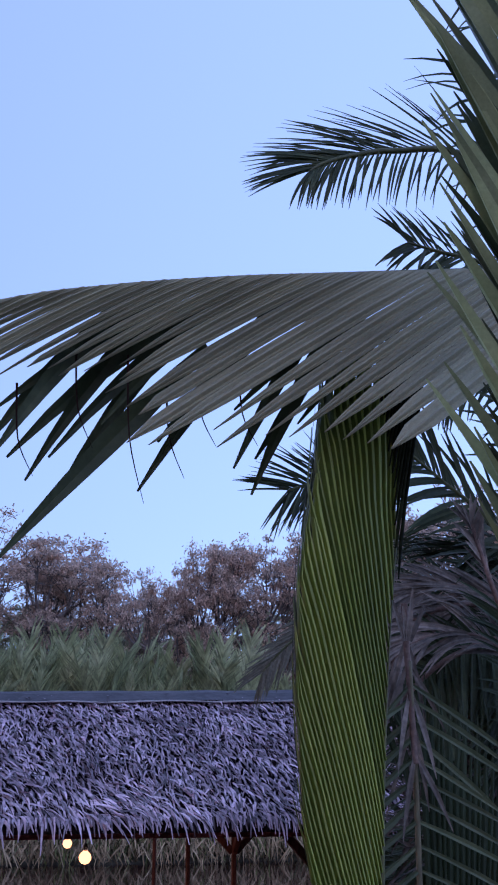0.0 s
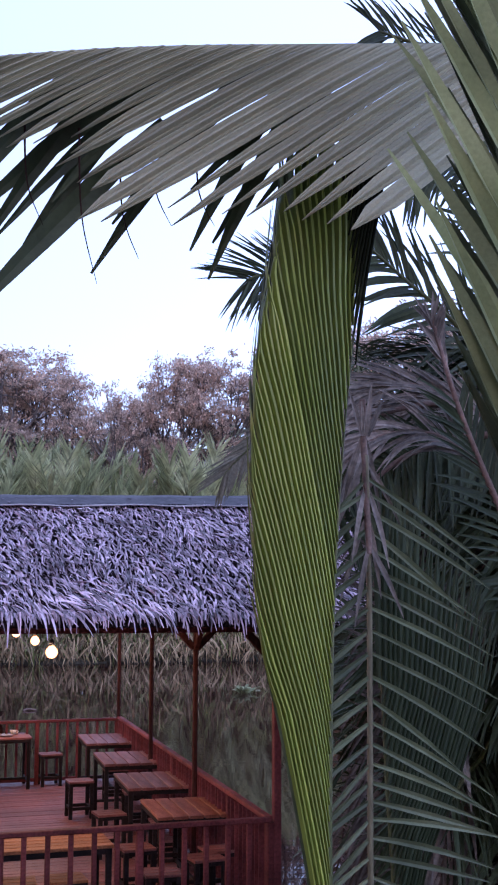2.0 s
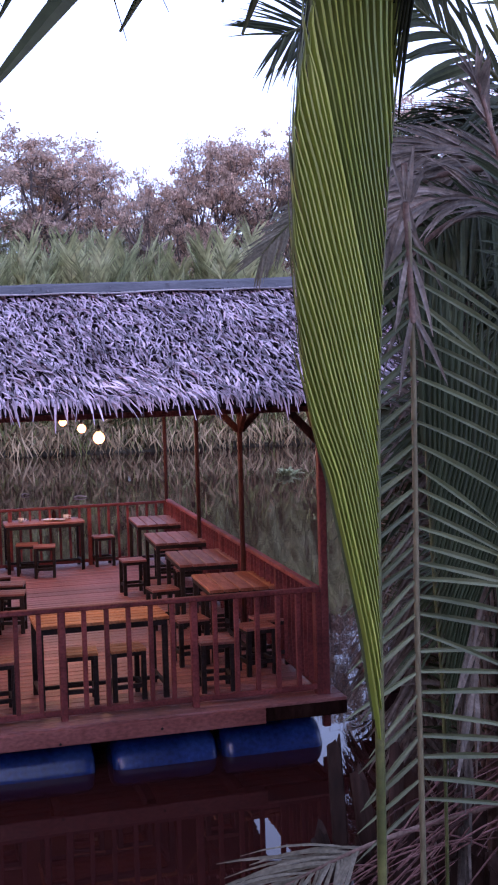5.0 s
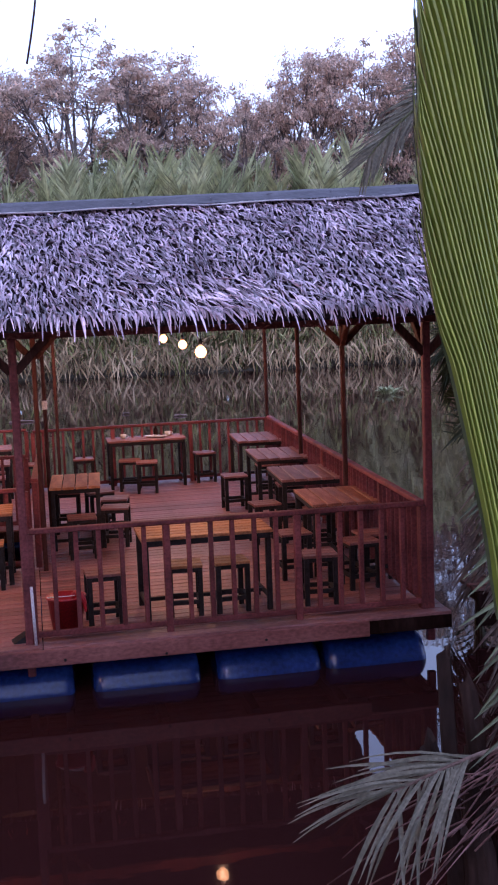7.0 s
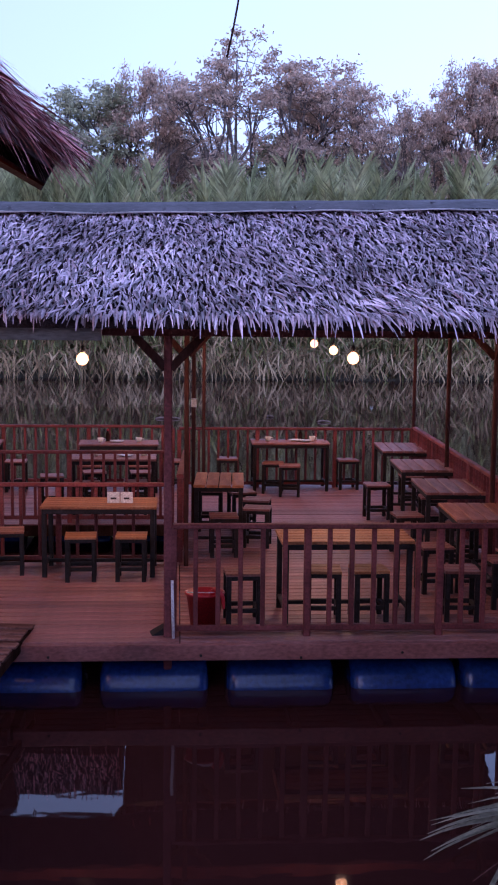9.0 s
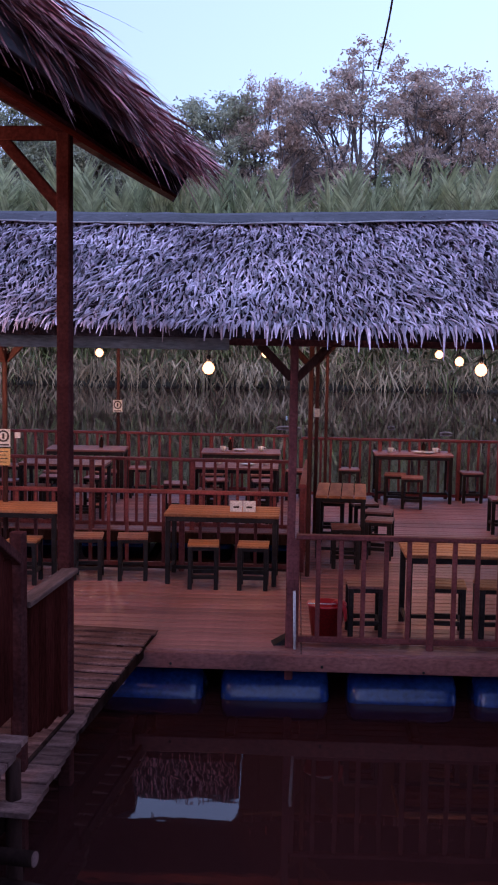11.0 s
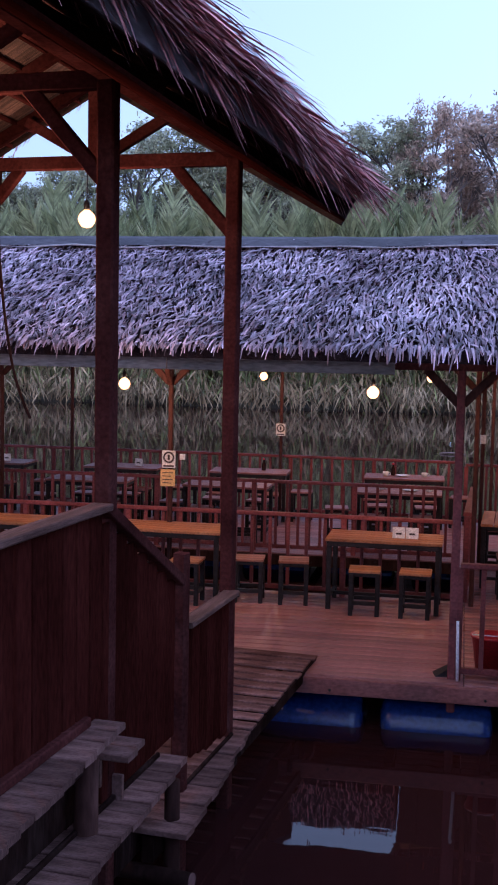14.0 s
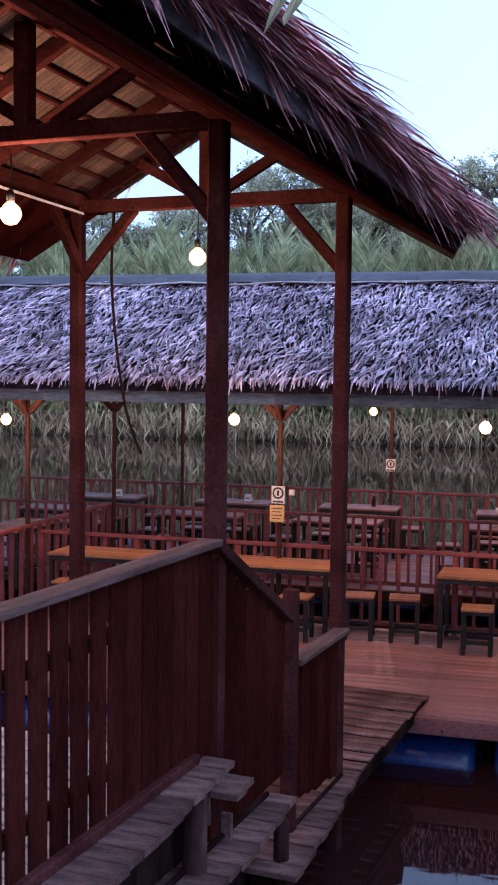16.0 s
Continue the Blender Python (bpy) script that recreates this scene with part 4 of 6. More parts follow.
    for i in range(150):
        v = rr.uniform(V0, V1)
        u = EAVE_U * rr.uniform(0.72, 1.01)
        way = slope + Vector((0, rr.gauss(0.25, 0.35), rr.uniform(-0.75, 0.1)))
        for j in range(16):
            o = Vector((s * u, v, roof_z(u) + 0.26 + thick(v))) + Vector((rr.gauss(0, 0.03), rr.gauss(0, 0.05), rr.uniform(-0.06, 0.08)))
            m.blade(o, way + Vector((rr.gauss(0, 0.06), rr.gauss(0, 0.09), rr.gauss(0, 0.08))), nrm + Vector((rr.uniform(-.5, .5), rr.uniform(-.5, .5), 0)), rr.uniform(0.25, 0.55), rr.uniform(0.012, 0.026), rr.uniform(0.2, 0.9), 4, 0, 0.15, 0.8)
    for i in range(40):
        u = EAVE_U * rr.uniform(0.4, 1.0)
        v = rr.uniform(V0, V1)
        o = Vector((s * u, v, roof_z(u) + 0.32 + thick(v)))
        m.blade(o, slope + nrm * rr.uniform(0.1, 0.35), nrm, rr.uniform(0.5, 0.8), 0.018, rr.uniform(0.3, 0.9), 5, 0, 0.1, 0.8)
    tagged(part("thatch", m, THATCH_BROWN, gate), kind="stuff")

frame_thing = thing("gangway_frame", "dark red timber frame of the covered gangway", "timber frame", m=GANG)
P1V = -2.08
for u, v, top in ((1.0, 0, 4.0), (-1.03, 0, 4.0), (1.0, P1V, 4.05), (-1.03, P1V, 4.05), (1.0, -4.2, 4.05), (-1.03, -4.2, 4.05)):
    part("post", Mesh().beam((u, v, -0.9), (u, v, top + rise(v)), 0.092, 0.092, 0.01), SHADED_RED, frame_thing)
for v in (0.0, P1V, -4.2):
    part("tie_beam", Mesh().beam((-1.25, v, 3.99 + rise(v)), (1.02, v, 3.99 + rise(v)), 0.075, 0.09), SHADED_RED, frame_thing)
    part("king_post", Mesh().beam((-0.13 if v == P1V else 0.0, v, 4.0 + rise(v)), (-0.13 if v == P1V else 0.0, v, APEX - 0.05 + rise(v)), 0.09, 0.09), SHADED_RED, frame_thing)
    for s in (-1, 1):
        part("strut", Mesh().beam((s * 0.05, v, 4.02 + rise(v)), (s * 0.52, v, roof_z(0.52) - 0.05 + rise(v)), 0.06, 0.07), SHADED_RED, frame_thing)
        part("brace", Mesh().beam((s * 1.0, v, 3.48 + rise(v)), (s * 0.57, v, 3.96 + rise(v)), 0.06, 0.075), SHADED_RED, frame_thing)
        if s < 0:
            part("brace", Mesh().beam((s * 1.0, v, 3.52), (s * 1.0, v - 0.42, 3.98), 0.06, 0.075), SHADED_RED, frame_thing)
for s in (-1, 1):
    part("wall_plate", Mesh().beam((s * 1.0, V0 + 0.1, 4.02 + rise(V0)), (s * 1.0, V1 - 0.06, 4.02), 0.08, 0.09), SHADED_RED, frame_thing)
part("ridge_beam", Mesh().beam((0, V0 + 0.1, APEX - 0.03 + rise(V0)), (0, V1 - 0.06, APEX - 0.03), 0.06, 0.1), SHADED_RED, frame_thing)
part("conduit", Mesh().tube([(-0.93, V0, 3.93 + rise(V0)), (-0.93, -0.1, 3.93)], 0.009, 8), PIPE, frame_thing, "pale cable conduit")

for u, v, z, power in ((-0.045, -0.05, 3.6, 8.0), (-0.22, P1V, 3.64, 32.0)):
    o = GANG @ Vector((u, v, z))
    bulb(o.x, o.y, o.z, 3.97, power, "glowing warm bulb hanging under the gangway roof")

# a loose cable hanging from the frame
c = thing("loose_cable", "thin dark cable dangling from the gangway frame", "cable")
part("strand", Mesh().tube(curve_pts([GANG @ Vector(p) for p in ((-0.72, -0.02, 3.95), (-0.75, 0.0, 3.5), (-0.72, 0.02, 3.0), (-0.66, 0.05, 2.55), (-0.6, 0.1, 2.3), (-0.55, 0.1, 2.2))], 30), 0.011, 6), DEAD_WOOD, c)

# boards of the gangway
UP = 0.85
walkway = thing("gangway_floor", "weathered plank gangway with boards jutting past the railing", "gangway", kind="structure", m=GANG)


def gang_boards(v0, v1, z, u0, u1, ragged, width=0.14, mat=GREY_WOOD, gap=0.028, deep=0.034):
    v = v0
    i = 0
    while v < v1 - 0.01:
        a = (u1 if isinstance(u1, float) else u1(v)) + R.uniform(-ragged, ragged)
        place(Mesh().beam((u0, 0, 0), (a, 0, 0), width - gap, deep, 0.004).data("board", mat), "board", walkway, Matrix.Translation((0, v + width / 2, z + R.uniform(-0.004, 0.004))) @ Matrix.Rotation(R.uniform(-0.008, 0.008), 4, 'Z'))
        v += width
        i += 1


gang_boards(-6.2, -2.38, UP + 0.045, -1.15, 0.99, 0.004, mat=FLOOR_WOOD)
gang_boards(-6.2, -2.38, UP + 0.045, 1.0, lambda v: 1.295 - 0.09 * (v + 3.5), 0.014, gap=0.008)
gang_boards(-2.36, -2.08, 0.75, -1.0, lambda v: 1.24, 0.012, gap=0.008)
gang_boards(-2.08, -1.8, 0.57, -1.0, lambda v: 1.0, 0.008, gap=0.008)
gang_boards(-4.3, -1.42, 0.4, 0.93, lambda v: 1.27 - 0.06 * (v + 2.5), 0.014, gap=0.01)
gang_boards(-1.62, 0.02, 0.05, -1.1, lambda v: 1.15 - 0.1 * v, 0.014, gap=0.01)
gang_boards(0.02, 2.26, 0.04, -1.1, lambda v: 1.13, 0.012, width=0.187, gap=0.055, deep=0.018)
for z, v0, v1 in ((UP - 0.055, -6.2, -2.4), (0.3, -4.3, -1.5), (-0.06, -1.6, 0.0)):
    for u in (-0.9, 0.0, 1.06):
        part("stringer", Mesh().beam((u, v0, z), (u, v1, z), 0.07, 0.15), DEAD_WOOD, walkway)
for z, v in ((0.66, -2.34), (0.48, -2.06), (0.29, -1.44), (0.8, -2.4)):
    part("riser", Mesh().beam((-1.0, v, z), (1.1, v, z), 0.03, 0.14), GREY_WOOD, walkway)
for u in (-0.9, 0.0, 0.9):
    part("stringer", Mesh().beam((u, -1.1, -0.08), (u, 2.2, -0.07), 0.06, 0.16), DEAD_WOOD, walkway)
part("edge_bar", Mesh().beam((1.11, -0.02, -0.03), (1.11, 2.24, -0.03), 0.03, 0.09), DEAD_WOOD, walkway)
part("ledge", Mesh().beam((1.055, -1.0, 0.08), (1.055, -0.02, 0.08), 0.025, 0.025), DEAD_WOOD, walkway)
part("ledge", Mesh().beam((1.055, -4.28, 0.432), (1.055, -1.44, 0.432), 0.025, 0.03), DEAD_WOOD, walkway)
# dark sheets added for the black shade under the gangway
part("skirt", Mesh().beam((0.97, -6.1, 0.6), (0.97, -2.36, 0.6), 0.02, 0.44), DEAD_WOOD, walkway, "added dark sheet for the shade under the gangway")
part("skirt", Mesh().beam((0.97, -4.2, 0.13), (0.97, -1.45, 0.13), 0.02, 0.5), DEAD_WOOD, walkway, "added dark sheet for the shade under the gangway")
part("block", Mesh().beam((0.95, 2.27, -0.12), (1.12, 2.27, -0.12), 0.06, 0.14), GREY_WOOD, walkway, "pale sawn block under the plank end")
part("ledge", Mesh().beam((1.07, -6.2, UP + 0.087), (1.05, -2.4, UP + 0.087), 0.045, 0.05), SHADED_RED, walkway)

# close-boarded railings
def boarded(v0, v1, top, bottom, u, label, gap, width=0.15):
    """A boarded railing that runs along v; top and bottom give heights at v."""
    r = thing("boarded_railing", label, "railing", kind="structure", m=GANG)
    level = abs(top(v0) - top(v1)) < 0.01
    part("top_rail", Mesh().beam((u + 0.01, v0, top(v0)), (u + 0.01, v1, top(v1)), 0.11 if level else 0.075, 0.036 if level else 0.06, 0.006), RAIL_WOOD if level else SHADED_RED, r, "worn top rail")
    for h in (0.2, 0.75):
        part("back_rail", Mesh().beam((u - 0.035, v0, bottom(v0) + h * (top(v0) - bottom(v0))), (u - 0.035, v1, bottom(v1) + h * (top(v1) - bottom(v1))), 0.03, 0.07), SHADED_RED, r)
    v = v0 + width / 2
    while v < v1:
        part("board", Mesh().beam((u, v, bottom(v) + R.uniform(-0.02, 0.02)), (u, v, min(top(v - width / 2), top(v + width / 2)) - 0.005), 0.022, width - gap(v), 0.004, up=(0, 1, 0)), SHADED_BOARD, r)
        v += width
    return r


PEAK = -2.2
boarded(-6.1, PEAK, lambda v: 1.965, lambda v: UP + 0.05, 1.03, "dark red boarded railing with gaps between upright boards", lambda v: 0.04 if v < -3.1 else 0.02)
boarded(PEAK + 0.01, -1.07, lambda v: 1.965 - (v - PEAK) * 0.53, lambda v: 0.44, 1.03, "dark red boarded railing sloping down beside the steps", lambda v: 0.006)
boarded(-0.98, -0.02, lambda v: 1.075, lambda v: 0.08 - 0.16 * v, 1.03, "dark red boarded railing of the lower gangway", lambda v: 0.006)
n1 = thing("newel_post", "dark red timber newel at the foot of the steps", "post", m=GANG)
part("shaft", Mesh().beam((1.035, -1.03, -0.8), (1.035, -1.03, 1.525), 0.085, 0.085, 0.012), SHADED_RED, n1)

# piles and old logs under the gangway
for u, v, z, r in ((1.06, -3.75, UP - 0.0, 0.08), (1.09, -2.5, UP - 0.0, 0.065), (1.135, -1.4, 0.29, 0.05), (-0.9, -3.2, UP - 0.1, 0.09), (-0.9, -0.8, 0, 0.09)):
    l = thing("pile", "round dark timber pile under the gangway", "pile", "piles", m=GANG)
    part("log", Mesh().tube([(u, v, -1.0), (u + R.uniform(-.04, .04), v + R.uniform(-.04, .04), z)], [r, r * 0.9], 12), PILE_WOOD, l, smooth=True)
for u, v, z, L in ((1.33, -1.62, -0.22, 0.9), (1.33, -2.7, -0.1, 0.8), (1.45, -1.72, -0.36, 0.5)):
    l = thing("log", "short old log lying under the gangway", "log", "logs", m=GANG)
    part("trunk", Mesh().tube([(u - L, v + 0.1, z), (u, v, z + 0.03)], [0.055, 0.047], 12), DEAD_WOOD, l, smooth=True)
    part("cut_end", Mesh().tube([(u - 0.001, v, z + 0.03), (u + 0.006, v - 0.001, z + 0.03)], [0.045, 0.043], 12), STICK, l, "sawn end")


# ---- near palms on the bank ----
def frond(parent, ctrl, n, length, angle, width, normal, sides=(1, -1), mat=LEAF_GREEN, stalk=RACHIS, droop=0.3, t0=0.0, t1=1.0,
          thick=(0.02, 0.006), pieces=True, seed=1, fold=0.35, jitter=0.06, segs=5, label="", lift=0.0, tip=0.12, twist=0.0, base=0.55, taper=1.0, swell=0.35):
    """A palm frond: a tapering stalk through the control points with leaflets leaning towards its tip.
    length and angle are functions of (t, side); the angle, in degrees, is that between leaflet and stalk."""
    rr = random.Random(seed)
    K = 48
    pts = curve_pts(ctrl, K)
    f = part("frond", Mesh().tube(pts, [thick[1] + (thick[0] - thick[1]) * (1 - i / K) ** taper for i in range(K + 1)], 8), stalk, parent, label, smooth=True)
    N = Vector(normal).normalized()
    joined = Mesh()
    for i in range(n):
        t = t0 + (t1 - t0) * (i + 0.5) / n
        x = t * K
        k = min(int(x), K - 1)
        p = lerp(pts[k], pts[k + 1], x - k)
        d = (pts[min(k + 2, K)] - pts[max(k - 1, 0)]).normalized()
        s = d.cross(N).normalized()
        for side in sides:
            L = length(t, side) * rr.uniform(0.88, 1.08)
            if L < 0.03:
                continue
            a = radians(angle(t, side)) + rr.gauss(0, jitter)
            dirn = d * math.cos(a) + s * (side * math.sin(a)) + N * (lift + rr.gauss(0, jitter))
            m = Mesh() if pieces else joined
            m.blade(p + N * rr.uniform(-0.004, 0.004), dirn, N + s * rr.gauss(0, 0.15), L, width * rr.uniform(0.85, 1.15), droop * rr.uniform(0.6, 1.4), segs, fold, tip, base, twist * rr.gauss(0, 1), swell)
            if pieces:
                part("leaflet", m, mat, f)
    if not pieces:
        tagged(part("foliage", joined, mat, f), kind="stuff")
    return f


def pleated(parent, ctrl, n, length, angle, depth, normal, mat, rib, stalk, t0, t1, thick, seed, tear, taper=1.5, droop=0.0, label=""):
    """A frond still joined into one pleated sheet on one side of its stalk: neighbouring leaflets share their edges,
    each has a raised pale rib, and they part towards their tips, beyond the share of their length that tear gives."""
    rr = random.Random(seed)
    K = 48
    pts = curve_pts(ctrl, K)
    f = part("frond", Mesh().tube(pts, [thick[1] + (thick[0] - thick[1]) * (1 - i / K) ** taper for i in range(K + 1)], 8), stalk, parent, label, smooth=True)
    N = Vector(normal).normalized()
    lines = []
    for i in range(n + 1):
        t = t0 + (t1 - t0) * i / n
        x = t * K
        k = min(int(x), K - 1)
        d = (pts[min(k + 2, K)] - pts[max(k - 1, 0)]).normalized()
        s = d.cross(N).normalized()
        a = radians(angle(t))
        lines.append((lerp(pts[k], pts[k + 1], x - k) + N * 0.012, d * math.cos(a) - s * math.sin(a), t))
    S = 9
    for (p, d, t), (q, e, _) in zip(lines, lines[1:]):
        L = length(t) * rr.uniform(0.9, 1.06)
        part_at = rr.uniform(*tear)
        thin = 1.0 if rr.random() < 0.6 else rr.uniform(0.8, 0.97)
        bend = rr.gauss(0, 0.012)
        vs = []
        for k in range(S + 1):
            u = k / S
            sag = Vector((0, 0, -droop * u * u)) + N * (bend * u * u)
            A, B = p + d * (L * u) + sag, q + e * (L * u) + sag
            M = (A + B) / 2
            part_w = 1.0 - (1.0 - thin) * min(1.0, max(0.0, (u - 0.3) / 0.2))
            w = part_w if u < part_at else part_w * max(0.04, 1 - ((u - part_at) / (1 - part_at)) ** 1.3)
            up = N * (depth * min(1.0, u * 5 + 0.3) * (0.4 + 0.6 * w))
            for c, h in ((-1, 0.0), (-0.72, 0.45), (-0.42, 0.1), (-0.09, 1.0), (0.09, 1.0), (0.42, 0.1), (0.72, 0.45), (1, 0.0)):
                vs.append(M + (B - A) * (0.5 * c * w) + up * h)
        fs = [(k * 8 + j, k * 8 + j + 1, k * 8 + j + 9, k * 8 + j + 8) for k in range(S) for j in range(7)]
        me = Mesh().add(vs, fs).data("leaflet", mat)
        me.materials.append(rib)
        for g in me.polygons:
            g.material_index = 1 if g.index % 7 == 3 else 0
        part("leaflet", me, mat, f)
    return f


palm = thing("palm", "large palm with arching green fronds at the water's edge", "palm", m=pose(0, 0, 0))
BIG = [(2.1, 3.96, 4.42), (1.72, 4.0, 4.41), (1.37, 4.04, 4.385), (0.98, 4.08, 4.342), (0.66, 4.1, 4.3), (0.36, 4.1, 4.24), (0.08, 4.1, 4.165), (-0.4, 4.08, 3.97), (-0.76, 4.04, 3.72)]
pleated(palm, BIG, 38, lambda t: 0.92 if t < 0.3 else 0.92 - 3.2 * (t - 0.3) if t < 0.42 else max(0.16, 0.54 - 0.75 * max(0, t - 0.6)), lambda t: 40 - 38 * t if t < 0.42 else 24 - 6 * min(1, (t - 0.42) * 4), 0.01, (0, -1, 0.3), LEAF_OLD, OLD_RIB, RACHIS, 0.09, 0.98, (0.013, 0.004), 2, (0.4, 0.9), 1.0, 0.05, "broad grey-green frond seen from below")
# far rank of the big frond: a darker leaf colour stands for its shade
frond(palm, [(x, y + 0.05, z - 0.008) for x, y, z in BIG[1:]], 19, lambda t, s: 0.5 + 0.5 * t if t < 0.45 else 0.62, lambda t, s: 34, 0.05, (0, -1, -0.25), (-1,), LEAF_GREEN, RACHIS, 0.5, 0.06, 0.56, (0.007, 0.003), seed=3, fold=0.3, jitter=0.16)
part("leaflet", Mesh().blade((0.63, 4.17, 4.13), (-0.46, 0, -0.5), (0, -1, 0), 0.8, 0.062, 0.12, 6, 0.3, 0.1, 0.5), LEAF_GREEN, palm, "long dark torn leaflet")
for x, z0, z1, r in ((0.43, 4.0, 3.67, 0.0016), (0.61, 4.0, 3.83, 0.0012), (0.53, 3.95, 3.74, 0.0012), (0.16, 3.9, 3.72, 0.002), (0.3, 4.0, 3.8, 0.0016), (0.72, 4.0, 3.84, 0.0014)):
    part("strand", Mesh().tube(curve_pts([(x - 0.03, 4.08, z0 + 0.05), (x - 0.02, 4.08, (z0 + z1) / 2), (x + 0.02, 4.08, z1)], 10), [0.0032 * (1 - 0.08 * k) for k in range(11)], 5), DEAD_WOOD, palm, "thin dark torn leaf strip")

def along(table, z):
    """A value read off a table of (height, value) pairs."""
    for (a, p), (b, q) in zip(table, table[1:]):
        if z <= b:
            return p + (q - p) * max(0.0, (z - a) / (b - a))
    return table[-1][1]


def folded(parent, left, right, share, n, tips, y, mat, rib, seed, hinge=1, first=0.0, last=1.0, depth=0.006, belly=0.03, free=0.3, lost=((0, 0.0), (9, 0.0))):
    """Leaflets of a frond that is still folded: they leave the stalk on the hinge side one by one and run up side by
    side, each creased along a raised rib, and stand free of one another near their tips."""
    rr = random.Random(seed)

    def spot(s, z):
        l, r = along(left, z), along(right, z)
        gone = along(lost, z)
        f = max(-0.06, min(1.0, (s - gone) / max(0.02, along(share, z) - gone)))
        x = l + f * (r - l) if hinge > 0 else r - f * (r - l)
        return Vector((x, y - belly * math.sin(math.pi * (0.1 + 0.8 * max(0.0, f))), z))

    z0, z1 = left[0][0], left[-1][0]
    cuts = [first + (last - first) * (i + (rr.uniform(-0.22, 0.22) if 0 < i < n else 0)) / n for i in range(n + 1)]
    for i in range(n):
        a, b = cuts[i], cuts[i + 1]
        zs = z0
        while along(share, zs) < b and zs < z1:
            zs += 0.02
        ze = along(tips, (a + b) / 2) + rr.uniform(-0.06, 0.05)
        if ze - zs < 0.15:
            continue
        S = 14
        gap = free * rr.uniform(0.7, 1.3)
        bend = rr.gauss(0, 0.012)
        vs = []
        for k in range(S + 1):
            z = zs + (ze - zs) * k / S
            A, B = spot(a, z), spot(b, z)
            rest = max(0.0, (ze - z) / gap)
            w = 1.0 if rest > 1 else max(0.05, rest ** 0.75)
            if z - zs < 0.1:
                w *= 0.35 + 6.5 * (z - zs)
            M = (A + B) / 2 + Vector((bend * max(0.0, 1 - rest), 0, 0))
            up = Vector((0, -depth * (0.4 + 0.6 * w), 0))
            e = (B - A) / 2
            vs += [M - e * 1.06 * w, M - e * 0.34 * w + up, M + e * 0.34 * w + up, M + e * 1.06 * w]
        fs = [(k * 4 + j, k * 4 + j + 1, k * 4 + j + 5, k * 4 + j + 4) for k in range(S) for j in range(3)]
        me = Mesh().add(vs, fs).data("leaflet", mat)
        me.materials.append(rib)
        for g in me.polygons:
            g.material_index = 1 if g.index % 3 == 1 else 0
        part("leaflet", me, mat, parent)


# young frond, still folded, standing upright
YOUNG = [(1.05, 4.15, 0.6), (1.05, 4.15, 1.2), (1.056, 4.15, 1.6), (1.058, 4.15, 2.0), (1.06, 4.15, 2.4), (1.075, 4.15, 2.9), (1.11, 4.15, 3.35), (1.16, 4.16, 3.76), (1.2, 4.18, 4.1)]
Y_LEFT = [(1.95, 1.046), (2.12, 1.027), (2.24, 1.012), (2.42, 0.977), (2.65, 0.928), (2.78, 0.9), (2.91, 0.884), (3.02, 0.875), (3.22, 0.868), (3.5, 0.876), (3.75, 0.91), (3.98, 0.95), (4.3, 1.0)]
Y_RIGHT = [(1.95, 1.06), (2.42, 1.062), (2.65, 1.069), (2.91, 1.079), (3.22, 1.098), (3.46, 1.122), (3.62, 1.139), (3.75, 1.159), (3.98, 1.204), (4.3, 1.26)]
Y_SHARE = [(1.95, 0.02), (2.12, 0.08), (2.42, 0.24), (2.65, 0.39), (3.0, 0.62), (3.4, 0.85), (3.7, 0.95), (3.98, 1.0), (4.3, 1.0)]
Y_LOST = [(1.95, 0.0), (2.65, 0.0), (3.0, 0.12), (3.4, 0.33), (3.7, 0.52), (3.98, 0.66), (4.3, 0.72)]
stalk = [p for p in curve_pts(YOUNG, 48)]
young = part("frond", Mesh().tube(stalk, [0.0125 if k < 22 else max(0.003, 0.0125 - 0.0007 * (k - 22)) for k in range(49)], 8), RACHIS, palm, "bright green young frond still half folded", smooth=True)
Y_TIPS = [(0, 2.85), (0.12, 3.18), (0.33, 3.6), (0.52, 3.9), (0.66, 4.16), (0.75, 4.24), (1, 4.24)]
folded(young, Y_LEFT, Y_RIGHT, Y_SHARE, 21, Y_TIPS, 4.15, LEAF_YOUNG, LEAF_RIB, 4, lost=Y_LOST, depth=0.017, free=0.2, last=0.56)
# the leaflets that reach highest take the shaded copy
folded(young, Y_LEFT, Y_RIGHT, Y_SHARE, 17, Y_TIPS, 4.15, LEAF_YOUNG_SHADE, LEAF_YOUNG, 44, lost=Y_LOST, depth=0.017, free=0.2, first=0.56)
# dark backing layer: puts shade into the valleys between the folds
folded(young, [(z, x + 0.004) for z, x in Y_LEFT], Y_RIGHT, Y_SHARE, 26, [(0, 2.85), (0.12, 3.25), (0.33, 3.7), (0.52, 4.0), (0.66, 4.2), (1, 4.22)], 4.185, LEAF_GREEN, LEAF_MID, 5, free=0.35, lost=Y_LOST)
# black leaflets added for the shade the big frond casts on this corner
SHADE_TOP = [(3.46, 0.004), (3.52, 0.012), (3.62, 0.03), (3.75, 0.046), (3.98, 0.115), (4.3, 0.16)]
folded(young, [(z, along(Y_RIGHT, z) - w) for z, w in SHADE_TOP], [(z, along(Y_RIGHT, z) + 0.002) for z, w in SHADE_TOP], [(3.46, 0.04), (3.62, 0.22), (3.75, 0.4), (3.98, 1.0), (4.3, 1.0)], 12, [(0, 4.25), (1, 4.25)], 4.11, SHADE_LEAF, SHADE_LEAF, 6, hinge=-1, belly=0.01, free=0.1)

# second folded frond, dark, behind the hanging one
D_LEFT = [(1.2, 1.965), (1.48, 1.962), (1.93, 1.93), (2.15, 1.91), (2.56, 1.885), (3.0, 1.88), (3.6, 1.9)]
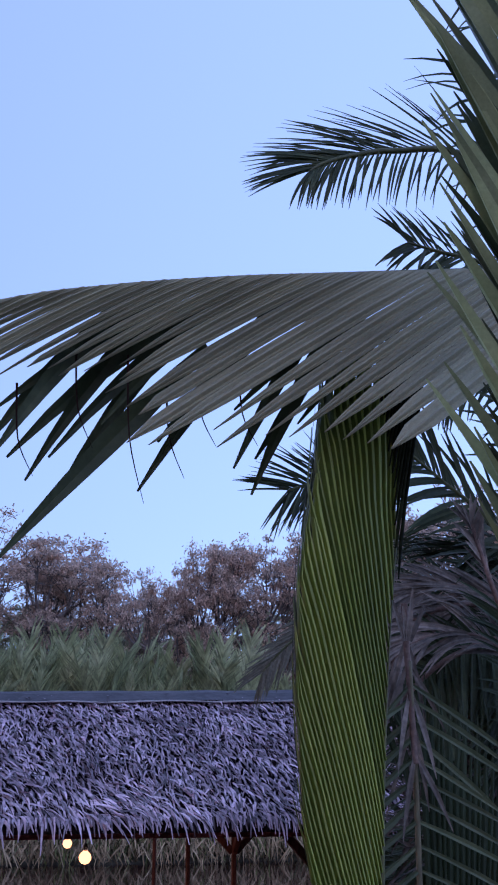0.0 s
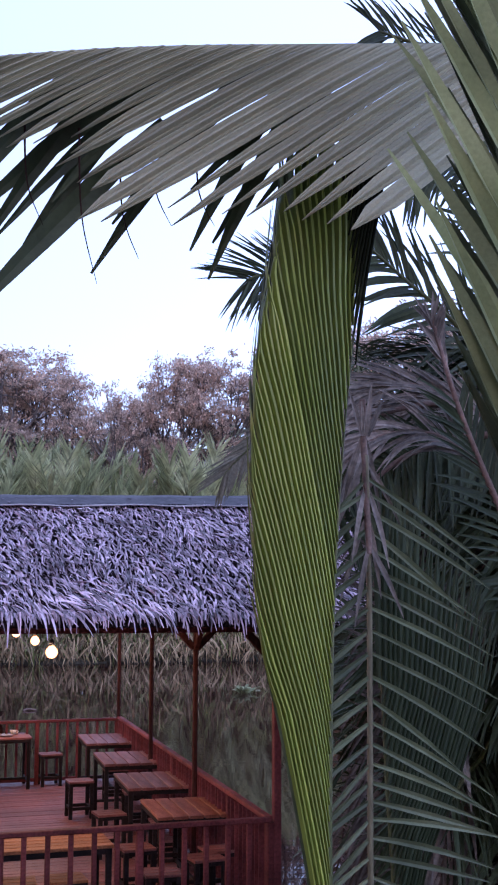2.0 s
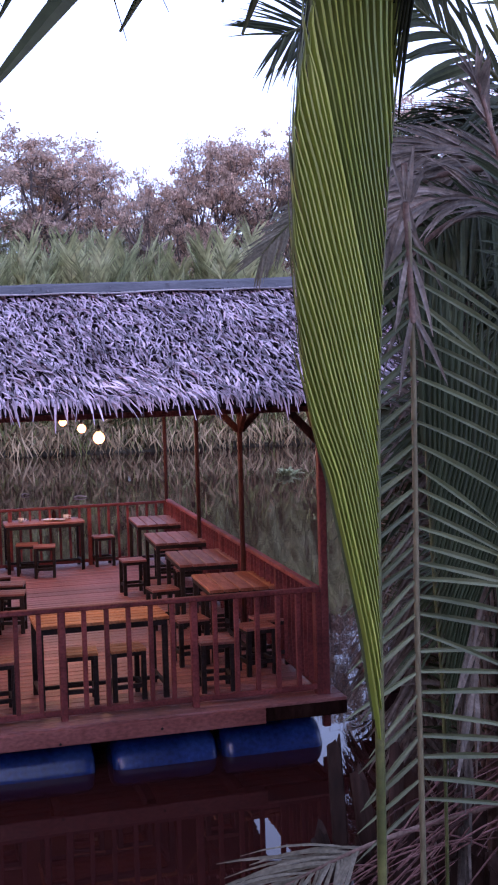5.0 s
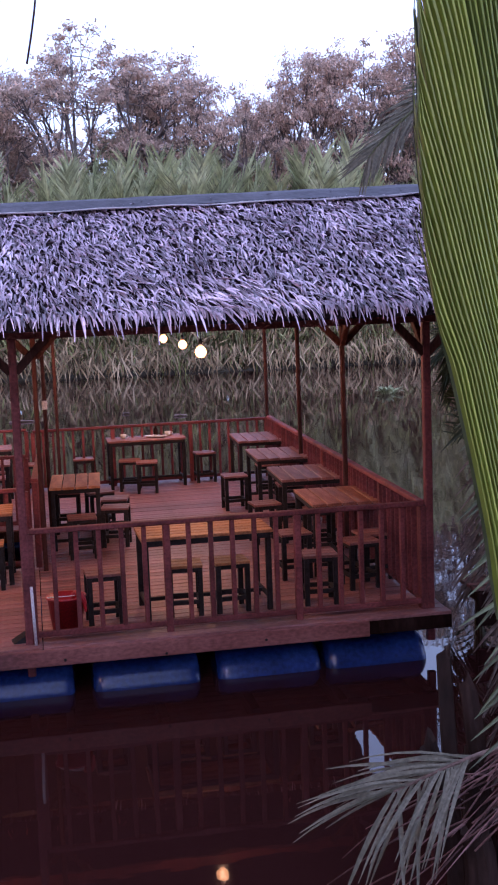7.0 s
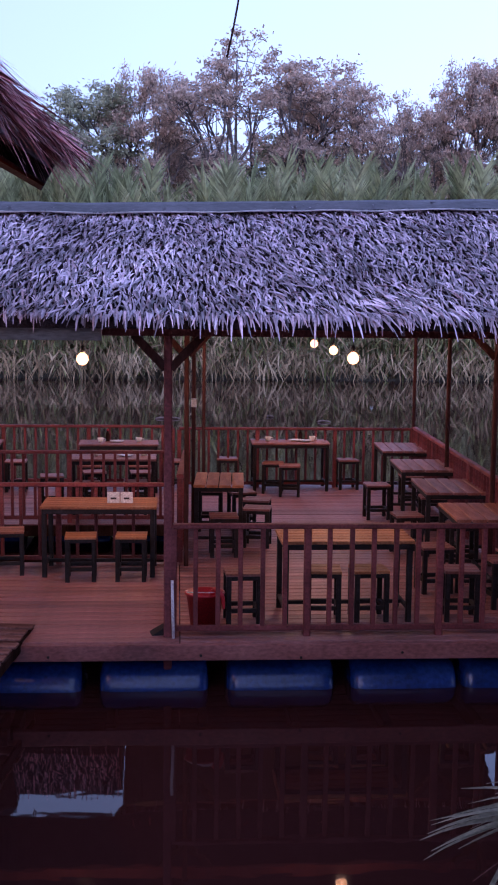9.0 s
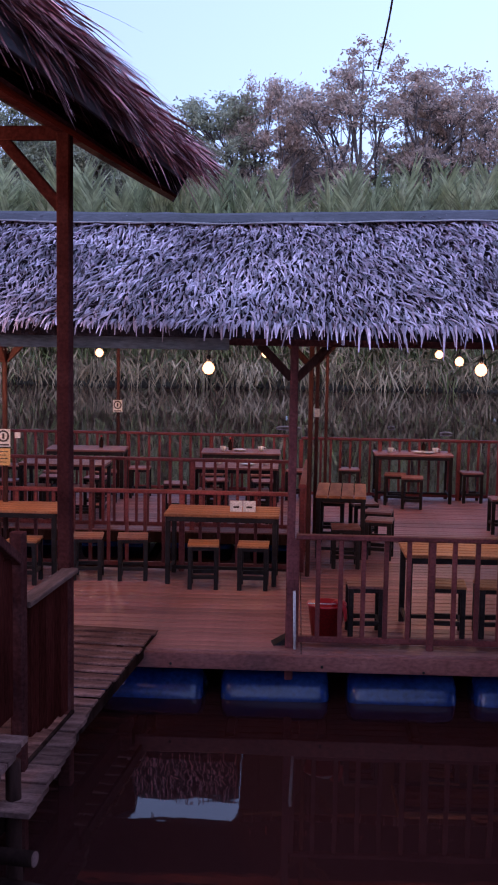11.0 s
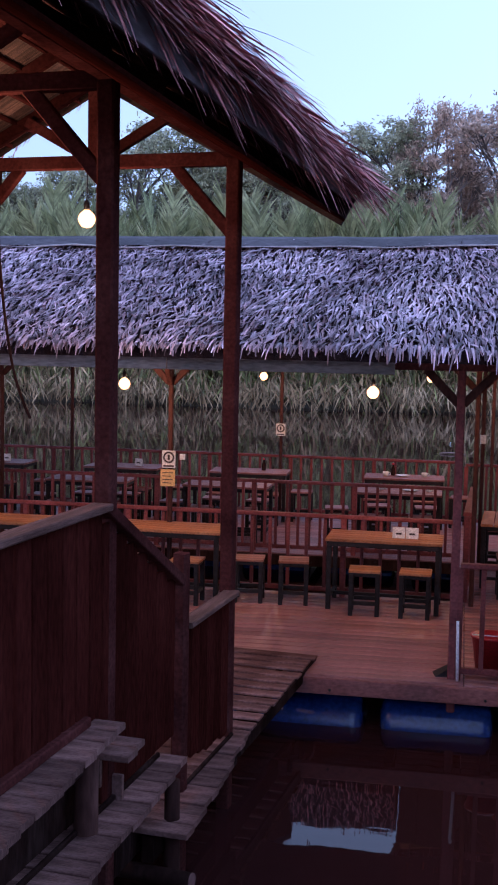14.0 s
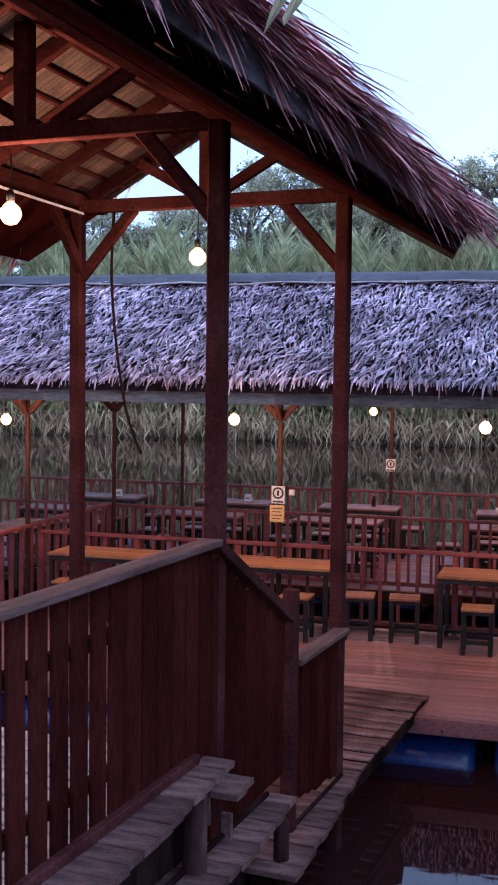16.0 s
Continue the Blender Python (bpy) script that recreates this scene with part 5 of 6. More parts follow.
D_RIGHT = [(1.2, 1.985), (1.48, 1.99), (1.93, 2.116), (2.15, 2.229), (2.56, 2.388), (3.0, 2.5), (3.6, 2.6)]
dark = part("frond", Mesh().tube(curve_pts([(1.97, 5.72, 0.3), (1.972, 5.72, 1.0), (1.965, 5.72, 1.6), (1.93, 5.72, 2.2), (1.9, 5.72, 3.0)], 24), 0.008, 8), RACHIS, palm, "dark green young frond still half folded", smooth=True)
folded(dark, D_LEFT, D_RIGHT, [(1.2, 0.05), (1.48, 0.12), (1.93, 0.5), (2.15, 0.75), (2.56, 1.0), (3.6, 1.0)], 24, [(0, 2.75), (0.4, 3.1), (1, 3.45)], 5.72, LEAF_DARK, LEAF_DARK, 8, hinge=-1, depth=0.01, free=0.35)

# feathery frond behind it, and the high ones against the sky
frond(palm, [(1.4, 4.75, 3.9), (1.3, 4.72, 3.92), (1.2, 4.7, 3.93), (1.1, 4.7, 3.92), (1.02, 4.7, 3.89)], 58, lambda t, s: 0.21 - 0.03 * t, lambda t, s: 72 - 40 * t, 0.009, (0.05, -1, 0.2), (1, -1), LEAF_GREEN, RACHIS, 0.25, 0.0, 1.0, (0.01, 0.004), seed=6, jitter=0.1)
frond(palm, [(3.6, 6.6, 6.0), (2.69, 6.5, 6.34), (2.23, 6.5, 6.31), (1.98, 6.5, 6.24), (1.82, 6.5, 6.17), (1.74, 6.5, 6.11)], 54, lambda t, s: 0.5 - 0.24 * t, lambda t, s: 62 - 46 * t * t, 0.017, (0.0, -1, 0.25), (-1,), LEAF_GREEN, RACHIS, 0.9, 0.1, 1.0, (0.022, 0.008), seed=7, jitter=0.09)
frond(palm, [(3.6, 6.62, 6.01), (2.69, 6.52, 6.35), (2.23, 6.52, 6.32), (1.98, 6.52, 6.25), (1.82, 6.52, 6.18), (1.74, 6.52, 6.12)], 72, lambda t, s: 0.72 - 0.36 * t, lambda t, s: 33 - 10 * t, 0.017, (0.0, -1, 0.25), (1,), LEAF_GREEN, RACHIS, 0.3, 0.1, 1.0, (0.012, 0.006), seed=27, jitter=0.07)
frond(palm, [(3.6, 6.9, 5.6), (2.95, 6.8, 5.84), (2.6, 6.8, 5.9), (2.42, 6.8, 5.93)], 28, lambda t, s: 0.4 - 0.12 * t, lambda t, s: 45, 0.022, (0.0, -1, 0.25), (1, -1), LEAF_GREEN, RACHIS, 0.3, 0.1, 1.0, seed=8, jitter=0.15)
frond(palm, [(2.95, 5.9, 5.6), (2.8, 5.85, 6.2), (2.65, 5.8, 6.75), (2.5, 5.8, 7.3)], 20, lambda t, s: 0.5, lambda t, s: 70, 0.02, (0.0, -1, 0.1), (1, -1), LEAF_GREEN, RACHIS, 1.2, 0.1, 1.0, seed=9, jitter=0.3)
frond(palm, [(3.1, 6.2, 5.0), (2.9, 6.1, 5.5), (2.7, 6.0, 6.0), (2.6, 6.0, 6.5)], 26, lambda t, s: 0.5, lambda t, s: 60, 0.022, (0.0, -1, 0.1), (1, -1), LEAF_GREEN, RACHIS, 1.0, 0.1, 1.0, seed=19, jitter=0.25)

# close bright blades at the edge
EDGE = [(1.22, 3.4, 2.6), (1.21, 3.4, 3.2), (1.19, 3.4, 3.8), (1.17, 3.4, 4.3), (1.13, 3.4, 5.0)]
frond(palm, EDGE, 24, lambda t, s: 0.5, lambda t, s: 31, 0.046, (0.1, -1, 0.3), (-1,), LEAF_PALE, RACHIS, 0.0, 0.2, 1.0, (0.02, 0.012), seed=10, fold=0.7, jitter=0.05)
frond(palm, [(x + 0.04, y + 0.09, z - 0.05) for x, y, z in EDGE], 34, lambda t, s: 0.36, lambda t, s: 37, 0.04, (0.3, -1, 0), (-1,), LEAF_MID, RACHIS, 0.0, 0.2, 1.0, (0.02, 0.012), seed=110, fold=0.8, jitter=0.06)

# dead fronds bent over behind the hanging one
frond(palm, [(2.75, 6.05, 3.62), (2.45, 6.0, 3.78), (2.2, 6.0, 3.85), (2.0, 6.0, 3.82), (1.86, 6.0, 3.76)], 40, lambda t, s: 0.42 - 0.18 * t, lambda t, s: 13, 0.022, (0, -1, 0.3), (1, -1), LEAF_DRY, RACHIS_DRY, 0.3, 0.05, 1.0, (0.016, 0.008), seed=61, jitter=0.1, label="dead brown frond bent over")
frond(palm, [(2.85, 6.2, 3.7), (2.6, 6.2, 3.69), (2.3, 6.2, 3.63), (2.08, 6.2, 3.53), (1.9, 6.2, 3.3)], 38, lambda t, s: 0.5 - 0.15 * t if s < 0 else 0.2, lambda t, s: 58, 0.024, (0, -1, 0.2), (1, -1), LEAF_GREEN, RACHIS_DRY, 0.25, 0.02, 1.0, (0.02, 0.008), seed=62, jitter=0.08)
frond(palm, [(2.5, 5.95, 3.5), (2.25, 5.9, 3.62), (2.0, 5.9, 3.6), (1.85, 5.9, 3.5)], 26, lambda t, s: 0.35, lambda t, s: 20, 0.02, (0, -1, 0.3), (1, -1), LEAF_DRY, RACHIS_DRY, 0.9, 0.05, 1.0, (0.012, 0.006), seed=63, jitter=0.2)

# hanging frond with a dry tip
frond(palm, [(1.705, 5.38, 3.45), (1.722, 5.4, 3.0), (1.72, 5.4, 2.4), (1.717, 5.4, 1.9), (1.722, 5.4, 1.3), (1.725, 5.4, 0.7)], 29, lambda t, s: (0.36 if s > 0 else 0.55) * (1.15 - 0.3 * t), lambda t, s: 55 if s > 0 else 55 + 40 * t, 0.023, (0, -1, 0.1), (1, -1), LEAF_MID, RACHIS_OLIVE, 0.16, 0.04, 0.82, (0.01, 0.012), seed=11, jitter=0.08, fold=0.7)
frond(palm, [(1.685, 5.36, 3.66), (1.697, 5.38, 3.5), (1.71, 5.39, 3.3), (1.72, 5.39, 3.08)], 5, lambda t, s: 0.34, lambda t, s: 26, 0.024, (0, -1, 0.1), (1, -1), LEAF_DRY, RACHIS_DRY, 0.5, 0.2, 1.0, (0.012, 0.012), seed=12, jitter=0.16, label="dry grey broken top of a hanging frond")
for k, (dx, dz, lean) in enumerate(((-0.03, 0.03, -0.35), (0.01, 0.05, 0.1), (0.035, 0.0, 0.45), (-0.01, -0.02, -0.1))):
    part("splinter", Mesh().blade((1.69 + 0.3 * dx, 5.36, 3.52), (lean, -0.1, 1), (0, -1, 0.1), 0.15 + dz, 0.022, 0.0, 3, 0.6, 0.3, 0.8), LEAF_DRY, palm, "split dry stalk end")
frond(palm, [(2.85, 6.3, 3.88), (2.55, 6.3, 3.84), (2.32, 6.3, 3.8), (2.14, 6.3, 3.74), (2.0, 6.3, 3.63)], 52, lambda t, s: 0.3, lambda t, s: 16 if s > 0 else 24, 0.02, (0, -1, 0.3), (1, -1), LEAF_DRY, RACHIS_DRY, 0.45, 0.0, 1.0, (0.022, 0.01), seed=64, jitter=0.13, label="dead brown frond bent flat")
frond(palm, [(2.72, 6.1, 3.67), (2.44, 6.1, 3.63), (2.27, 6.1, 3.57), (2.13, 6.1, 3.49), (1.93, 6.1, 3.31)], 40, lambda t, s: 0.42 if s < 0 else 0.16, lambda t, s: 60, 0.026, (0, -1, 0.2), (1, -1), LEAF_GREEN, RACHIS_DRY, 0.3, 0.0, 1.0, (0.02, 0.009), seed=65, jitter=0.12)
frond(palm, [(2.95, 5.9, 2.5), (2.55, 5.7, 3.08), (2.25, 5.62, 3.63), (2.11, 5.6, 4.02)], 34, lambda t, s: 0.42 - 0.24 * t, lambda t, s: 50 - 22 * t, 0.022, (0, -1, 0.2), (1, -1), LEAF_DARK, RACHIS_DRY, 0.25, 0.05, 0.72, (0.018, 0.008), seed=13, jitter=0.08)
frond(palm, [(2.17, 5.61, 3.85), (2.12, 5.6, 3.97), (2.1, 5.6, 4.05)], 9, lambda t, s: 0.14, lambda t, s: 25, 0.02, (0, -1, 0.2), (1, -1), LEAF_DRY, RACHIS_DRY, 0.1, 0.0, 1.0, (0.008, 0.006), seed=14, jitter=0.2)
frond(palm, [(3.6, 9.6, 4.45), (3.05, 9.5, 4.33), (2.76, 9.5, 4.15), (2.52, 9.5, 3.95), (2.36, 9.5, 3.78)], 50, lambda t, s: 0.5 - 0.22 * t, lambda t, s: 17 if s > 0 else 26, 0.02, (0, -1, 0.3), (1, -1), LEAF_GREY, RACHIS, 0.2, 0.1, 1.0, (0.016, 0.006), seed=16, jitter=0.07)

for k, ctrl in enumerate(([(3.4, 6.6, 3.3), (2.9, 6.3, 3.85), (2.48, 6.1, 4.16), (2.2, 6.05, 4.34), (2.0, 6.0, 4.46)], [(3.3, 6.4, 4.0), (2.8, 6.1, 4.7), (2.4, 5.9, 4.9), (2.15, 5.85, 4.8)], [(3.4, 6.0, 3.0), (2.9, 5.9, 3.9), (2.6, 5.85, 4.5), (2.5, 5.8, 5.0)], [(3.2, 6.8, 2.6), (2.8, 6.6, 3.3), (2.5, 6.5, 3.5), (2.2, 6.4, 3.3)])):
    frond(palm, ctrl, 34, lambda t, s: 0.55 - 0.2 * t, lambda t, s: 50 - 12 * t, 0.028, (0.1, -1, 0.3), (1, -1), LEAF_GREEN, RACHIS, 0.5, 0.05, 1.0, (0.016, 0.006), seed=70 + k, jitter=0.1)


def clump(base, fronds, seed, label, spread=1.0, height=4.0, dry=0.2, keep=-0.05):
    """A trunkless palm: fronds that rise from one base and arch over."""
    rr = random.Random(seed)
    c = thing("nipa_clump", label, "palm", "palms on the near bank")
    b = Vector(base)
    for i in range(fronds):
        a = 2 * math.pi * i / fronds + rr.uniform(-0.3, 0.3)
        out = Vector((math.cos(a), math.sin(a), 0)) * spread * rr.uniform(0.5, 1.3)
        h = height * rr.uniform(0.6, 1.1)
        is_dry = rr.random() < dry
        tipz = h * (rr.uniform(0.1, 0.5) if is_dry else rr.uniform(0.6, 1.0))
        ctrl = [b, b + out * 0.25 + Vector((0, 0, h * 0.5)), b + out * 0.7 + Vector((0, 0, h * 0.95)), b + out * 1.35 + Vector((0, 0, (h + tipz) / 2)), b + out * 1.9 + Vector((0, 0, tipz))]
        if min(q.x - 0.35 * q.y for q in ctrl) < keep:
            continue
        nrm = Vector((-out.x, -out.y, 0)).normalized() * 0.6 + Vector((0, -0.5, 0.6))
        frond(c, ctrl, 44, lambda t, s: 0.65 - 0.3 * abs(t - 0.5), lambda t, s: 52 - 12 * t, 0.035, nrm, (1, -1), LEAF_DRY if is_dry else LEAF_GREEN, RACHIS_DRY if is_dry else RACHIS, 0.6, 0.22, 1.0, (0.025, 0.007), pieces=False, seed=seed * 50 + i, jitter=0.12)
    return c


clump((3.2, 7.6, -0.6), 15, 31, "nipa palm clump with green and dry fronds", 0.75, 4.0, 0.35)
clump((2.95, 7.2, -0.6), 34, 57, "dense tangle of bent brown and green nipa fronds", 0.5, 4.3, 0.5)
clump((3.3, 6.9, -0.6), 30, 58, "dense dark nipa palm clump over the stumps", 0.5, 4.6, 0.3)
clump((4.3, 9.0, -0.6), 15, 32, "tall nipa palm clump with dark green fronds", 1.0, 5.0, 0.25)
clump((3.7, 6.5, -0.6), 13, 33, "nipa palm clump with arching fronds", 0.8, 5.0, 0.25)
clump((5.4, 11.5, -0.4), 15, 34, "nipa palm clump beside the floating deck", 1.0, 4.6, 0.25)

clump((4.2, 10.6, -0.4), 13, 35, "nipa palm clump at the corner of the floating deck", 0.6, 3.6, 0.3)
clump((5.2, 13.0, -0.5), 15, 39, "nipa palm clump beside the side walkway", 0.6, 4.6, 0.2)
clump((4.75, 11.9, -0.6), 16, 51, "tall nipa palm clump close to the floating deck", 0.5, 5.6, 0.2)
clump((3.95, 9.7, -0.6), 13, 52, "low nipa palm clump standing in the water", 0.45, 3.2, 0.35)
clump((3.55, 8.3, -0.6), 26, 55, "dense nipa palm clump with bent brown fronds", 0.55, 4.6, 0.45)
clump((4.0, 7.6, -0.6), 22, 56, "dense dark nipa palm clump", 0.7, 5.2, 0.3)
# unseen clump, added to keep a sky reflection off the water
clump((5.75, 16.0, -0.5), 16, 53, "added slim nipa clump that blocks sky from the water", 0.25, 4.2, 0.2, keep=-0.7)
clump((6.5, 9.0, 0.3), 14, 36, "tall dark nipa palm clump", 1.1, 6.0, 0.2)

clump((5.7, 14.5, -0.3), 14, 37, "tall nipa palm clump beyond the floating deck", 0.8, 6.0, 0.2)
clump((7.0, 18.0, -0.3), 14, 38, "tall nipa palm clump beyond the floating deck", 0.8, 6.5, 0.2)

def broken(x, y, z, r, lean):
    """An upright stump with a splintered top."""
    rr = random.Random(int(x * 1000 + y * 77))
    m = Mesh()
    n = 11
    rings = ((-0.9, 1.25), (-0.2, 1.12), (z * 0.45, 1.0), (z * 0.8, 0.95), (z, 0.88))
    shape = [rr.uniform(0.78, 1.15) for _ in range(n)]
    vs = []
    for k, (h, w) in enumerate(rings):
        for i in range(n):
            a = 2 * math.pi * i / n
            top = rr.uniform(-0.06, 0.05) if k == 4 else 0
            c = lean * max(0.0, h / max(z, 0.1)) - lean
            vs.append((x + lean + c + r * w * shape[i] * math.cos(a), y + r * w * shape[i] * math.sin(a), h + top))
    vs.append((x + lean, y, z - 0.08))
    fs = [(k * n + i, k * n + (i + 1) % n, (k + 1) * n + (i + 1) % n, (k + 1) * n + i) for k in range(4) for i in range(n)]
    fs += [(4 * n + i, 4 * n + (i + 1) % n, 5 * n) for i in range(n)]
    return m.add(vs, fs)


# bare stumps, sticks and fallen fronds at the water's edge
for x, y, z, r, lean in ((1.92, 6.8, 1.05, 0.04, -0.05), (2.13, 6.9, 0.86, 0.05, -0.1), (2.05, 6.85, 0.5, 0.07, 0.0), (1.9, 6.7, 0.66, 0.045, -0.16), (2.28, 7.0, 0.92, 0.045, 0.01), (2.42, 7.1, 0.78, 0.06, 0.0), (2.52, 6.9, 0.78, 0.05, 0.01), (2.5, 6.65, 0.44, 0.085, 0.02), (2.68, 6.6, 0.4, 0.09, 0.0), (2.3, 6.55, 0.2, 0.1, 0.03), (2.2, 6.8, 0.62, 0.06, 0.04), (2.72, 7.0, 0.75, 0.08, 0.02), (2.95, 6.9, 0.55, 0.09, 0.0), (2.0, 6.6, 0.2, 0.08, -0.05)):
    s = thing("stump", "dark broken palm stump in the mud", "stump", "stumps at the water's edge")
    part("stem", broken(x, y, z, r, lean), STUMP, s)
fallen = thing("fallen_frond", "fallen pale palm frond drooping over the water", "frond")
frond(fallen, [(2.6, 6.4, 0.8), (2.2, 6.46, 0.71), (1.95, 6.5, 0.64), (1.8, 6.5, 0.6), (1.66, 6.5, 0.555), (1.5, 6.5, 0.5)], 19, lambda t, s: 0.56, lambda t, s: 20 if s > 0 else 44, 0.024, (0, -0.5, 0.9), (1, -1), LEAF_GREY, RACHIS_DRY, 0.4, 0.45, 1.0, (0.016, 0.006), seed=41, jitter=0.16, fold=0.5)
litter = Mesh()
rl = random.Random(44)
for i in range(100):
    w = rl.uniform(-0.2, 1.6)
    a = Vector((1.82 + 0.74 * w, 6.45 + rl.uniform(-0.2, 0.35), 0.38 + 0.44 * w + rl.gauss(-0.06, 0.07)))
    d = Vector((0.8, rl.uniform(-0.3, 0.3), 0.46 + rl.gauss(0, 0.22))) * rl.choice((-1, 1))
    litter.tube(curve_pts([a, a + d * 0.25 + Vector((0, 0, 0.03)), a + d * rl.uniform(0.4, 0.8)], 5), [0.005, 0.005, 0.0045, 0.004, 0.003, 0.002], 5)
tagged(part("stick_pile", litter, STICK), "tangle of dry palm stalks at the water's edge", "sticks", kind="stuff")

# thin strands hanging from the frond above the camera's view
st = thing("hanging_strand", "thin dark palm fibre hanging against the sky", "fibre")
part("fibre", Mesh().tube(curve_pts([(0.06, 4.1, 4.15), (0.03, 4.03, 3.7), (0.0, 4.0, 3.45), (-0.025, 4.0, 3.32)], 14), 0.0022, 5), DEAD_WOOD, st)


# ---- the far bank: nipa thicket and trees ----
def far_palm_mesh(seed, mat):
    rr = random.Random(seed)
    m = Mesh()
    for i in range(13):
        a = 2 * math.pi * i / 13 + rr.uniform(-0.3, 0.3)
        h = rr.uniform(5.0, 7.6)
        out = rr.uniform(0.4, 1.7)
        c = [Vector((0, 0, 0)), Vector((math.cos(a) * out * .3, math.sin(a) * out * .3, h * 0.55)), Vector((math.cos(a) * out * 0.75, math.sin(a) * out * 0.75, h * 0.9)), Vector((math.cos(a) * out * 1.2, math.sin(a) * out * 1.2, h * rr.uniform(1.02, 1.18)))]
        pts = curve_pts(c, 14)
        m.tube(pts, [0.05 - 0.003 * k for k in range(15)], 5)
        N = Vector((-math.cos(a), -math.sin(a) - 0.6, 0.6)).normalized()
        for k in range(34):
            t = 0.25 + 0.75 * k / 33
            x = t * 14
            j = min(int(x), 13)
            p = lerp(pts[j], pts[j + 1], x - j)
            d = (pts[j + 1] - pts[j]).normalized()
            s = d.cross(N).normalized()
            for side in (1, -1):
                ang = rr.uniform(0.35, 0.65)
                m.blade(p, d * math.cos(ang) + s * side * math.sin(ang), N, rr.uniform(0.8, 1.35), 0.105, rr.uniform(0.0, 0.35), 2, 0, 0.2, 0.6)
    return m.data("fronds", mat)


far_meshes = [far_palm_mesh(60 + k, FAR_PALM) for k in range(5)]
rf = random.Random(61)
i = 0
for row, (y, n, zs) in enumerate(((55.4, 56, 0.8), (57.2, 64, 0.98), (59.2, 64, 1.04))):
    for k in range(n):
        x = -40 + 82 * (k + rf.random()) / n
        p = new("far_palm", far_meshes[i % 5])
        s = zs * rf.uniform(0.82, 1.15)
        p.matrix_world = Matrix.Translation((x, y + rf.uniform(-0.7, 0.7), far_height(x, y) - 0.1)) @ Matrix.Rotation(rf.uniform(0, 6.28), 4, 'Z') @ Matrix.Scale(s, 4)
        tagged(p, "grey-green nipa palm in the thicket on the far bank", "palm", "palms on the far bank")
        i += 1

# dry fronds and roots hanging to the water
m = Mesh()
for i in range(4600):
    x = rf.uniform(-40, 42)
    y = rf.uniform(53.2, 55.6)
    z = rf.uniform(-0.3, 3.6) * (0.65 + 0.5 * noise.noise(Vector((x * 0.3, 0, 7))))
    d = Vector((rf.gauss(0, 0.5), rf.uniform(-0.7, 0.1), -1)) if rf.random() < 0.7 else Vector((rf.gauss(0, 0.7), -0.3, 0.5))
    m.blade((x, y, z + 0.3), d, (rf.uniform(-.5, .5), -1, 0.4), rf.uniform(0.5, 1.2), rf.uniform(0.03, 0.09), 0.4, 3, 0, 0.15, 0.6)
for i in range(4200):
    x = rf.uniform(-40, 42)
    m.blade((x, rf.uniform(52.6, 54.6), rf.uniform(0.0, 0.9)), (rf.gauss(0, 0.6), rf.uniform(-0.7, 0.1), -1), (rf.uniform(-.5, .5), -1, 0.4), rf.uniform(0.4, 1.0), rf.uniform(0.03, 0.08), 0.4, 3, 0, 0.15, 0.6)
tagged(part("dry_fringe", m, FAR_DRY), "dry grey palm leaves hanging over the far waterline", "undergrowth", kind="stuff")
m = Mesh()
for i in range(7000):
    x = rf.uniform(-40, 42)
    y = rf.uniform(53.0, 57)
    z = rf.uniform(0.0, 3.6)
    m.blade((x, y, z), (rf.gauss(0, 0.4), rf.uniform(-0.5, 0.2), rf.choice((-1, -0.8, 0.6, 1))), (rf.uniform(-.5, .5), -1, 0.6), rf.uniform(0.4, 1.1), rf.uniform(0.04, 0.1), 0.6, 3, 0, 0.15, 0.6)
tagged(part("green_fringe", m, FAR_LOW), "green palm leaves crowding the far bank", "undergrowth", kind="stuff")


m = Mesh()
for i in range(9000):
    x = rf.uniform(-42, 44)
    y = rf.uniform(58.5, 63)
    z = rf.uniform(0.0, 7.4)
    m.blade((x, y, z), (rf.gauss(0, 0.7), rf.uniform(-0.6, 0.3), rf.uniform(-0.6, 1)), (rf.uniform(-.5, .5), -1, 0.6), rf.uniform(0.8, 1.8), rf.uniform(0.1, 0.24), 0.9, 3, 0, 0.15, 0.6)
for i in range(5000):
    x = rf.uniform(-42, 44)
    m.blade((x, rf.uniform(55.5, 60), rf.uniform(-0.2, 2.6)), (rf.gauss(0, 0.7), rf.uniform(-0.6, 0.3), rf.uniform(-0.6, 0.8)), (rf.uniform(-.5, .5), -1, 0.6), rf.uniform(0.8, 1.6), rf.uniform(0.14, 0.26), 0.6, 3, 0, 0.2, 0.7)
for i in range(6000):
    x = rf.uniform(-42, 44)
    m.blade((x, rf.uniform(61, 64), rf.uniform(-0.2, 6.0)), (rf.gauss(0, 0.7), rf.uniform(-0.4, 0.3), rf.uniform(-0.6, 1)), (rf.uniform(-.4, .4), -1, 0.3), rf.uniform(1.0, 2.0), rf.uniform(0.25, 0.5), 0.4, 3, 0, 0.3, 0.8)
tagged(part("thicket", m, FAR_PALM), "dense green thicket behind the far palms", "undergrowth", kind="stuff")


